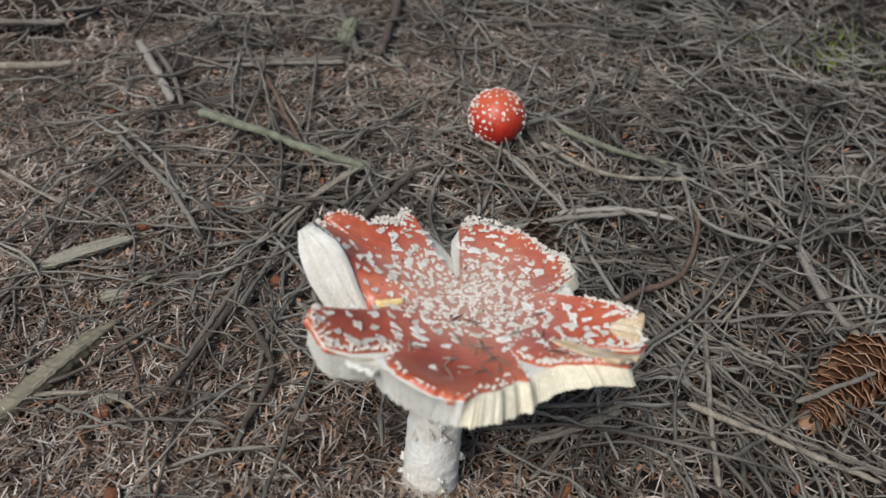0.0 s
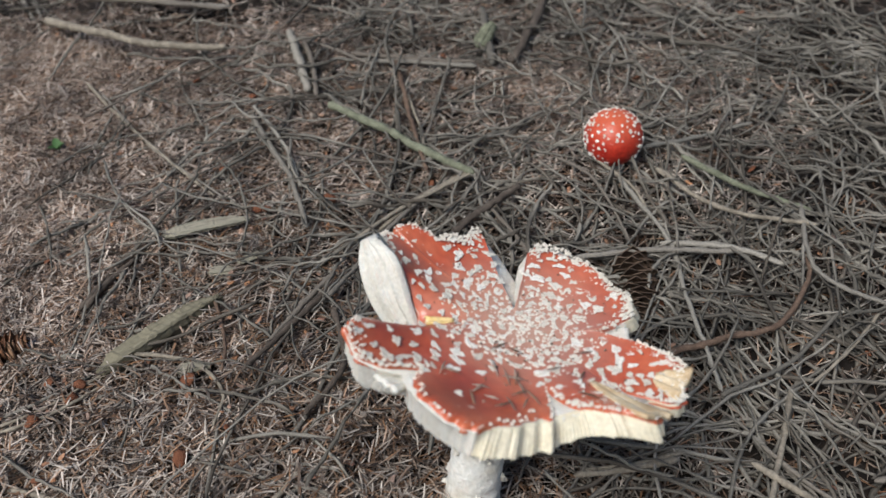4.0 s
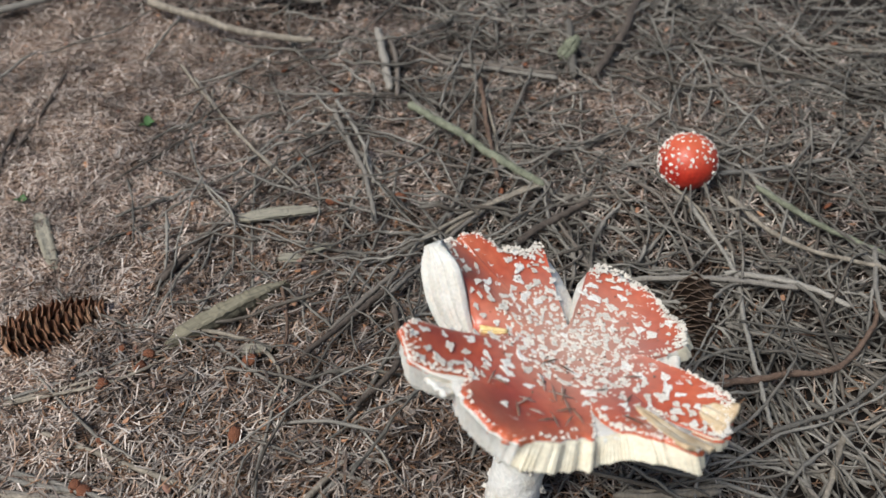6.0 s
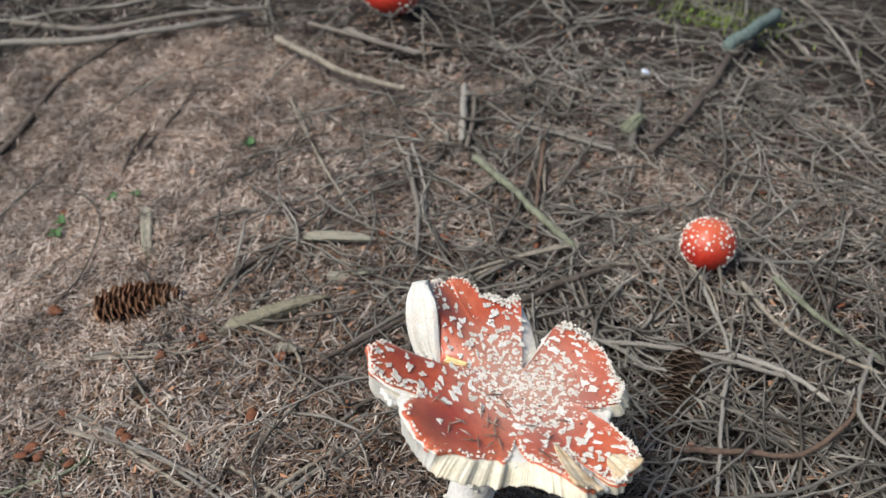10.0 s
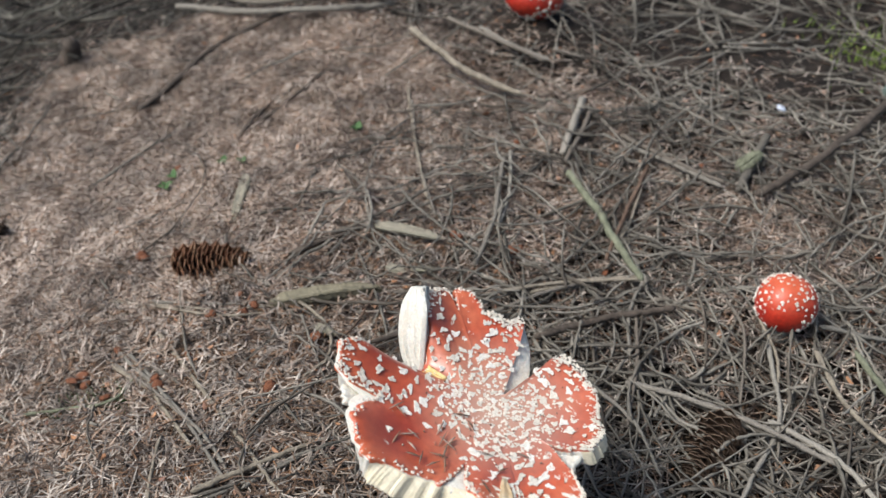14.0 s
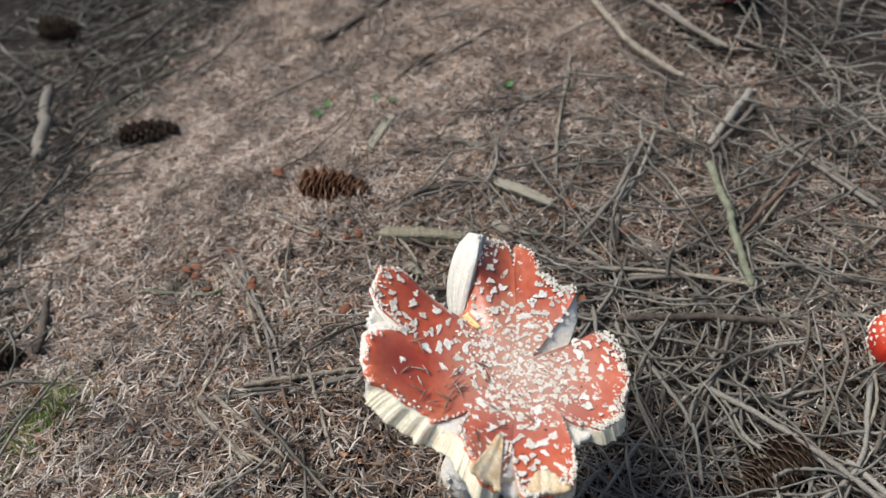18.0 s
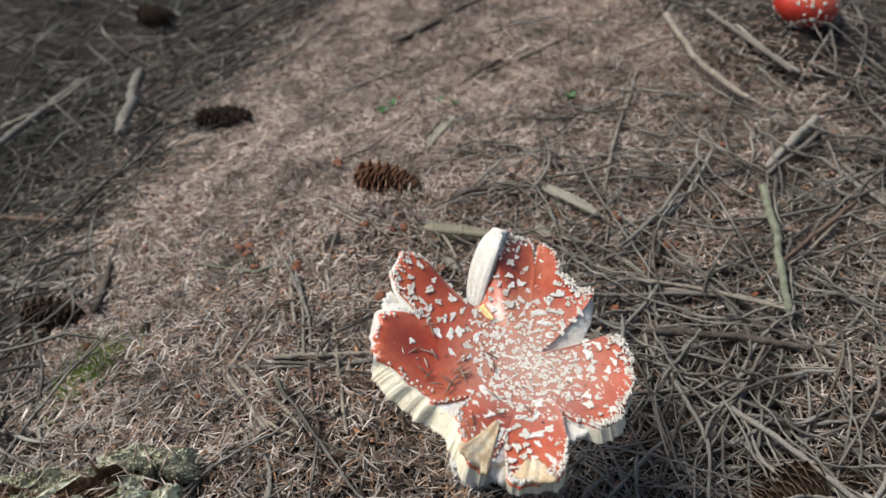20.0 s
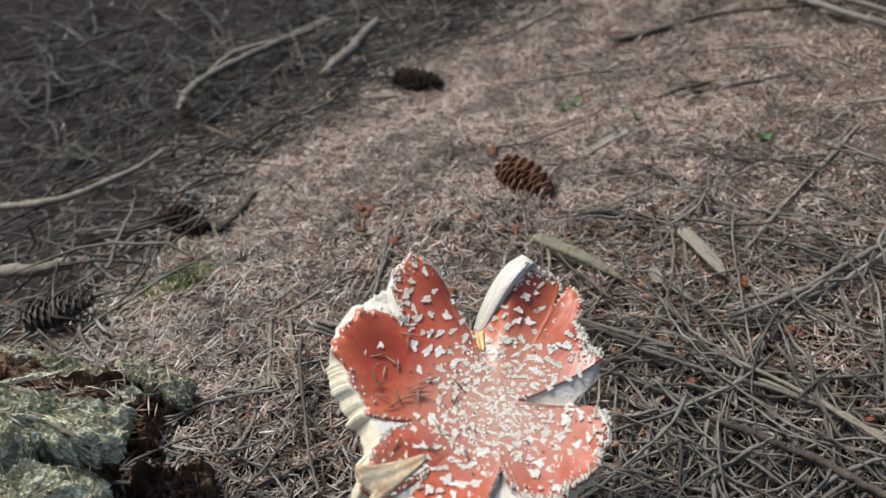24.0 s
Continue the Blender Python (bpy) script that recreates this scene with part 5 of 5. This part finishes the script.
shard("wood_chip", "small reddish wood splinter on needles", (0.07, 0.29), (0.085, 0.315), 0.005, 0.003, BUD, 0.012)


def lump_mesh(name, mat, seed, squash=0.6):
    r = np.random.default_rng(seed)
    n, s = 6, 8
    V = []
    t = 2 * np.pi * np.arange(s) / s
    for k in range(n):
        q = math.pi * (0.06 + 0.88 * k / (n - 1))
        w = math.sin(q) * (1 + r.normal(0, 0.2, s))
        V.append(np.c_[w * np.cos(t) * 1.25, w * np.sin(t), np.full(s, squash * math.cos(q)) + r.normal(0, 0.05, s)])
    F = ring_faces(s, n, flip=True) + [list(range(s)), list(range((n - 1) * s, n * s))[::-1]]
    return mesh_from(name, np.vstack(V), F, mat)


BUDS = [lump_mesh("bud", BUD, 70 + k, 0.42) for k in range(4)]


def buds():
    for x, y in BUD_AT:
        ob = new("bud", BUDS[int(rng.integers(4))])
        h = rng.uniform(0.0034, 0.0055)
        ob.matrix_world = Matrix.Translation((x, y, float(ground_z(x, y)) + 0.0165)) @ Euler((rng.normal(0, 0.3), rng.normal(0, 0.3), rng.uniform(0, 6))).to_matrix().to_4x4() @ Matrix.Scale(h, 4)
        tagged(ob, "rusty brown bud husk lying on needles", "bud", "bud husks on the needles")
    p = disc(40, -0.1, 0.5, 0.6, 0.5)
    for x, y in p:
        ob = new("bud", BUDS[int(rng.integers(4))])
        h = rng.uniform(0.0018, 0.005)
        ob.matrix_world = Matrix.Translation((x, y, float(ground_z(x, y)) + 0.0145)) @ Euler((rng.normal(0, 0.5), rng.normal(0, 0.5), rng.uniform(0, 6))).to_matrix().to_4x4() @ Matrix.Diagonal((h * rng.uniform(0.8, 1.8), h, h * 0.8, 1))
        tagged(ob, "small rusty bud husk among needles", "bud", "bud husks on the needles")


buds()


def flakes(name, label, xy, size, mat):
    """Thin curled flakes of bark lying on the needles."""
    n = len(xy)
    h = rng.uniform(*size, n)
    yaw, tip = rng.uniform(0, 2 * np.pi, n), rng.normal(0, 0.35, n)
    u = np.c_[np.cos(yaw) * np.cos(tip), np.sin(yaw) * np.cos(tip), np.sin(tip)]
    w = np.c_[-np.sin(yaw), np.cos(yaw), rng.normal(0, 0.3, n)]
    up = np.cross(u, w)
    c = np.c_[xy, ground_z(xy[:, 0], xy[:, 1]) + rng.uniform(0.009, 0.016, n)]
    V = np.empty((n, 12, 3))
    for k in range(6):
        q = 2 * np.pi * k / 6
        rad = h * rng.uniform(0.55, 1.1, n)
        lift = h * 0.3 * np.cos(q) ** 2
        V[:, k] = c + u * (rad * np.cos(q) * 1.3)[:, None] + w * (rad * np.sin(q) * 0.7)[:, None] + up * lift[:, None]
        V[:, k + 6] = V[:, k] - up * 0.0006
    f = [[0, 1, 2, 3], [0, 3, 4, 5], [9, 8, 7, 6], [11, 10, 9, 6]] + [[k, k + 6, (k + 1) % 6 + 6, (k + 1) % 6] for k in range(6)]
    F = (12 * np.arange(n)[:, None, None] + np.array(f)[None]).reshape(-1, 4)
    return tagged(new(name, quads(name, V.reshape(-1, 3), F, mat)), label, "bark", kind="stuff")


FLAKE = material("rusty_bark_flakes", [(0.12, 0.045, 0.025), (0.3, 0.12, 0.055), (0.2, 0.11, 0.085), (0.4, 0.2, 0.1), (0.34, 0.25, 0.21)], 300, 0.75, 0.5, 700, "piece")
flakes("bark_flakes", "rusty brown flakes of bark and cone scales on the needles", np.vstack([disc(900, -0.5, 0.38, 0.5, 0.5), disc(300, -0.25, 0.35, 0.25, 0.5), disc(420, -0.1, 0.7, 0.5, 0.5)]), (0.0014, 0.0036), FLAKE)


def leaflet_mesh(mat):
    V, F = [], []
    for k in range(6):
        u = k / 5
        w = 0.32 * math.sin(math.pi * (0.08 + 0.87 * u)) ** 0.8
        for j in (-1, 0, 1):
            V.append((u, j * w, 0.12 * u * (1 - u) * 4 + 0.09 * abs(j)))
    for k in range(5):
        for j in range(2):
            F.append([k * 3 + j, (k + 1) * 3 + j, (k + 1) * 3 + j + 1, k * 3 + j + 1])
    n = len(V)
    V += [(x, y, z - 0.03) for x, y, z in V]
    F += [[i + n for i in f[::-1]] for f in F]
    return mesh_from("leaf", V, F, mat)


LEAFLET, DEAD_LEAFLET = leaflet_mesh(LEAF), leaflet_mesh(DEAD_LEAF)


def seedling(x, y, size, leaves):
    g = float(ground_z(x, y)) + 0.012
    top = thing("seedling", "tiny green seedling between dry needles", "plant", (x, y, g), "green seedlings")
    v, f = tube([(0, 0, -0.014), (0.001, 0, 0.0), (0, 0, 0.004)], [0.0006] * 3, 5)
    part("stalk", mesh_from("stalk", v, f, LEAF), top)
    for k in range(leaves):
        m = pose(0, 0, 0.003, rng.normal(0, 10), -rng.uniform(10, 45), 360 * k / leaves + rng.uniform(-25, 25)) @ Matrix.Scale(size * rng.uniform(0.7, 1.2), 4)
        part("leaf", LEAFLET, top, "", m)


for sx, sy, sz, sn in SEEDLINGS:
    seedling(sx, sy, sz, sn)


def dead_leaf(x, y, size, label):
    g = float(ground_z(x, y)) + 0.008
    for k in range(3):
        ob = new("dead_leaf", DEAD_LEAFLET)
        ob.matrix_world = pose(x + rng.normal(0, size * 0.4), y + rng.normal(0, size * 0.4), g + 0.002 * k, rng.normal(0, 18), rng.normal(0, 14), rng.uniform(0, 360)) @ Matrix.Diagonal((size, size * 1.4, size, 1))
        tagged(ob, label, "leaf", "dead leaves")


dead_leaf(LEAFD[0], LEAFD[1], 0.02, "dark purplish dead leaf curled on the needles")


def blades(name, label, xy, length, width, mat, lean=0.5):
    """Upright short blades: moss or a green sprig."""
    n = len(xy)
    L = rng.uniform(*length, n)
    yaw, tip = rng.uniform(0, 2 * np.pi, n), rng.uniform(0.05, lean, n)
    base = np.c_[xy, ground_z(xy[:, 0], xy[:, 1])]
    d = np.c_[np.cos(yaw) * np.sin(tip), np.sin(yaw) * np.sin(tip), np.cos(tip)]
    s = np.c_[-np.sin(yaw), np.cos(yaw), np.zeros(n)] * (rng.uniform(*width, n) / 2)[:, None]
    o = np.cross(d, s)
    V = np.stack([base - s, base + s, base + o * 1.2, base + d * L[:, None]], 1).reshape(-1, 3)
    i = 4 * np.arange(n)
    F = [list(map(int, f)) for f in np.vstack([np.c_[i, i + 1, i + 3], np.c_[i + 1, i + 2, i + 3], np.c_[i + 2, i, i + 3]])]
    return tagged(new(name, mesh_from(name, V, F, mat, smooth=False)), label, "moss", kind="stuff")


def patch_xy(n, x, y, sx, sy, turn=0.0):
    q = rng.normal(0, 1, (n, 2)) * (sx, sy)
    c, s = math.cos(turn), math.sin(turn)
    return np.c_[x + q[:, 0] * c - q[:, 1] * s, y + q[:, 0] * s + q[:, 1] * c]


blades("moss", "bright green moss at the edge of the bank", patch_xy(700, -0.192, 0.034, 0.022, 0.013, math.atan2(MOSS1[1] - MOSS0[1], MOSS1[0] - MOSS0[0])), (0.018, 0.027), (0.001, 0.0022), MOSS, 1.0)
blades("moss", "small tuft of green moss on needles", patch_xy(120, -0.235, 0.025, 0.016, 0.009), (0.015, 0.023), (0.001, 0.002), MOSS)
blades("moss", "green moss under dead twigs", patch_xy(260, *GREEN_R, 0.06, 0.03), (0.008, 0.016), (0.0015, 0.003), MOSS)
blades("moss", "green moss beside a lichen branch", patch_xy(300, THICK10[0] - 0.06, THICK10[1] + 0.05, 0.06, 0.04), (0.008, 0.02), (0.002, 0.004), MOSS)
blades("green_sprig", "small sprig of green spruce needles", patch_xy(80, *SPRIG, 0.013, 0.006, 0.9), (0.018, 0.03), (0.0011, 0.0018), LEAF, 1.1)
blades("green_sprig", "green spruce needles beside a rusty bud", patch_xy(40, SPRIG[0] + 0.025, SPRIG[1] + 0.02, 0.008, 0.004, 0.4), (0.017, 0.026), (0.001, 0.0016), LEAF, 1.1)


def scrap(x, y, size, label):
    ob = new("scrap", lump_mesh("scrap", PAPER, 91, 0.35))
    ob.matrix_world = pose(x, y, float(ground_z(x, y)) + 0.03, 10, 20, 40) @ Matrix.Scale(size, 4)
    tagged(ob, label, "scrap")


scrap(SCRAP[0], SCRAP[1], 0.012, "small bluish white scrap caught in dead branches")
scrap(WHITE2[0], WHITE2[1], 0.005, "tiny white flake on a dark branch stub")


def stub(x, y, r, h, label):
    """A broken dark stub that stands in the needles."""
    g = float(ground_z(x, y))
    n = 12
    P = [(0.15 * h * (k / n) ** 2, 0.1 * h * k / n, -0.01 + (h + 0.01) * k / n) for k in range(n + 1)]
    V, F = tube(P, np.linspace(r * 1.15, r * 0.8, n + 1), 9, 0.25, 77)
    ob = new("branch_stub", mesh_from("branch_stub", V, F, DARK_TWIG))
    ob.location = (x, y, g)
    tagged(ob, label, "branch")


stub(-1.03, 0.405, 0.014, 0.055, "dark broken branch stub standing at the hollow's edge")


# ---- the rotten stump ----
def stump_block(name, x0, x1, y0, y1, z0, z1, seed, mat, grain=0.012):
    """A crumbling block of wood: layered fibres on top, ragged sides."""
    n = 110
    r = np.random.default_rng(seed)
    U, W = np.meshgrid(np.linspace(0, 1, n), np.linspace(0, 1, n), indexing="ij")
    wob = lambda a, b, s: np.array([[noise.fractal(Vector((p * a + s, q * b, s * 1.7)), 0.9, 2.1, 5) for q in np.linspace(0, 1, n)] for p in np.linspace(0, 1, n)])
    layer = wob(9, 3.2, seed * 3.1)
    fine = wob(34, 12, seed * 1.3)
    edge = np.minimum(np.minimum(U, 1 - U) / 0.13, np.minimum(W, 1 - W) / 0.13).clip(0, 1) ** 0.55
    X = x0 + (x1 - x0) * U + wob(5, 5, seed + 9.0) * 0.012
    Y = y0 + (y1 - y0) * W + wob(5, 5, seed + 4.0) * 0.012
    Z = z0 + (z1 - z0) * edge + (np.floor(layer * 6) / 6 * 0.8 + layer * 0.3) * grain * edge + (np.floor(fine * 4) / 4) * 0.0045 + fine * 0.003 + r.normal(0, 0.0006, U.shape)
    i = (np.arange(n - 1)[:, None] * n + np.arange(n - 1)[None, :]).ravel()
    return quads(name, np.c_[X.ravel(), Y.ravel(), Z.ravel()], np.c_[i, i + n, i + n + 1, i + 1], mat)


def ledge(name, outline, z, thick, seed, mat, rough=0.006):
    """A broken layer of wood: a crumbling top and ragged, undercut sides."""
    q = np.array(outline, float)
    c = q.mean(axis=0)
    n, rings = 300, 46
    A = np.linspace(-180, 180, n, endpoint=False)
    R = np.zeros(n)
    for k, a in enumerate(np.radians(A)):
        d = np.array([math.cos(a), math.sin(a)])
        for p0, p1 in zip(q - c, np.roll(q, -1, axis=0) - c):
            e = p1 - p0
            det = d[0] * -e[1] + e[0] * d[1]
            if abs(det) > 1e-12:
                t, u = (p0[0] * -e[1] + e[0] * p0[1]) / det, (d[0] * p0[1] - d[1] * p0[0]) / det
                if t > 0 and 0 <= u <= 1:
                    R[k] = max(R[k], t)
    edge = [noise.fractal(Vector((math.cos(a) * R[k] * 90, math.sin(a) * R[k] * 90, seed)), 0.7, 2.0, 5) for k, a in enumerate(np.radians(A))]
    R = R + 0.008 * np.array(edge)
    C, S = np.cos(np.radians(A)), np.sin(np.radians(A))
    V = []
    for k in range(rings):
        f = 0.02 + 0.98 * k / (rings - 1)
        x, y = c[0] + R * f * C, c[1] + R * f * S
        h = np.array([noise.fractal(Vector((u * 55 + seed, v * 22, seed)), 0.8, 2.1, 5) for u, v in zip(x, y)])
        g = np.array([noise.fractal(Vector((u * 210 + seed, v * 90, seed * 2)), 0.9, 2.1, 4) for u, v in zip(x, y)])
        V.append(np.c_[x, y, z + (np.floor(h * 5) / 5 * 1.1 + h * 0.4) * rough + g * 0.004 + np.floor(g * 3) / 3 * 0.002 - 0.004 * max(0, f - 0.85) / 0.15])
    for k in range(1, 13):
        d = k / 12
        cut = np.array([noise.fractal(Vector((a * 0.07, d * 11, seed + 5)), 0.9, 2.1, 4) for a in A])
        f = R * (1.0 - 0.06 * d) - 0.004 * d + 0.009 * cut * min(1, 3 * d)
        V.append(np.c_[c[0] + f * C, c[1] + f * S, V[rings - 1][:, 2] - thick * d])
    return mesh_from(name, np.vstack(V), ring_faces(n, rings + 12), mat, smooth=False)


def rotten_stump():
    top = thing("rotten_stump", "crumbling rotten stump covered in pale green lichen", "stump")
    part("ledge", ledge("ledge", [(.036, -.12), (.036, .055), (.036, .085), (.037, .105), (.04, .119), (.05, .122), (.06, .121), (.066, .105), (.068, .084), (.075, .04), (.08, -.1)], .13, .022, 3, LICHEN), top, "pale green lichen ledge")
    part("ledge", ledge("ledge", [(.062, -.1), (.064, .06), (.061, .081), (.068, .103), (.077, .117), (.086, .118), (.1, .088), (.12, .03), (.12, -.09)], .105, .025, 5, LICHEN), top, "pale green lichen ledge")
    part("ledge", ledge("ledge", [(-.037, .059), (-.038, .083), (-.037, .1), (-.026, .123), (-.015, .126), (-.014, .11), (-.018, .086), (-.024, .069)], .085, .016, 8, LICHEN, .003), top, "grey-green splintered ledge")
    part("ledge", ledge("ledge", [(-.03, -.12), (-.031, -.001), (-.028, .041), (-.02, .078), (-.004, .09), (.012, .068), (.02, .03), (.025, -.06)], .085, .02, 11, LICHEN, .004), top, "needle-strewn lichen ledge")
    part("heartwood", stump_block("heartwood", -0.03, 0.1, -0.16, 0.11, 0.0, 0.088, 5, STUMP_DARK, 0.012), top, "dark brown rotten heartwood")
    part("heartwood", stump_block("heartwood", -0.035, 0.03, 0.05, 0.115, 0.0, 0.072, 7, STUMP_DARK, 0.012), top, "dark brown rotten heartwood")
    part("heartwood", stump_block("heartwood", 0.03, 0.085, 0.108, 0.168, 0.0, 0.078, 9, STUMP_DARK, 0.01), top, "brown crumbling rotten wood")
    for k in range(12):
        y = rng.uniform(-0.1, 0.09)
        x = rng.uniform(-0.022, 0.09)
        z = 0.087 if x < 0.03 else 0.133 if x < 0.066 else 0.108
        L = rng.uniform(0.02, 0.05)
        s, m = 7, 8
        t = 2 * np.pi * np.arange(s) / s
        V = [np.c_[np.cos(t) * 0.0014 * (1 - abs(q) ** 3) + rng.normal(0, 0.0006, s), np.full(s, q * L / 2), np.sin(t) * 0.0012 * (1 - abs(q) ** 3) + rng.normal(0, 0.0005, s)] for q in np.linspace(-0.97, 0.97, m)]
        part("splinter", mesh_from("splinter", np.vstack(V), ring_faces(s, m), LICHEN if k % 3 else ROTTEN, smooth=False), top, "", pose(x, y, z, rng.normal(0, 6), 0, rng.normal(0, 18)))


rotten_stump()


def stump_needles():
    """Needles that fell on the stump."""
    V, F = [], []
    for k in range(420):
        x, y = rng.uniform(-0.03, 0.11), rng.uniform(-0.1, 0.115)
        z = (0.088 if x < 0.034 else 0.133 if x < 0.067 else 0.109) + rng.uniform(0.0, 0.005)
        if x > 0.034 and k % 3:
            continue
        L, a, t = rng.uniform(0.009, 0.018), rng.uniform(0, 2 * np.pi), rng.normal(0, 0.3)
        d = np.array([math.cos(a), math.sin(a), t]) * L / 2
        p = np.array([x, y, z])
        v, f = tube([p - d, p, p + d], [0.0005, 0.0007, 0.0004], 4, 0.1, k)
        F += [[i + len(V) for i in q] for q in f]
        V += list(v)
    tagged(new("needle_scraps", mesh_from("needle_scraps", V, F, PALE_NEEDLE)), "dry needles fallen on the rotten stump", "needles", kind="stuff")


stump_needles()
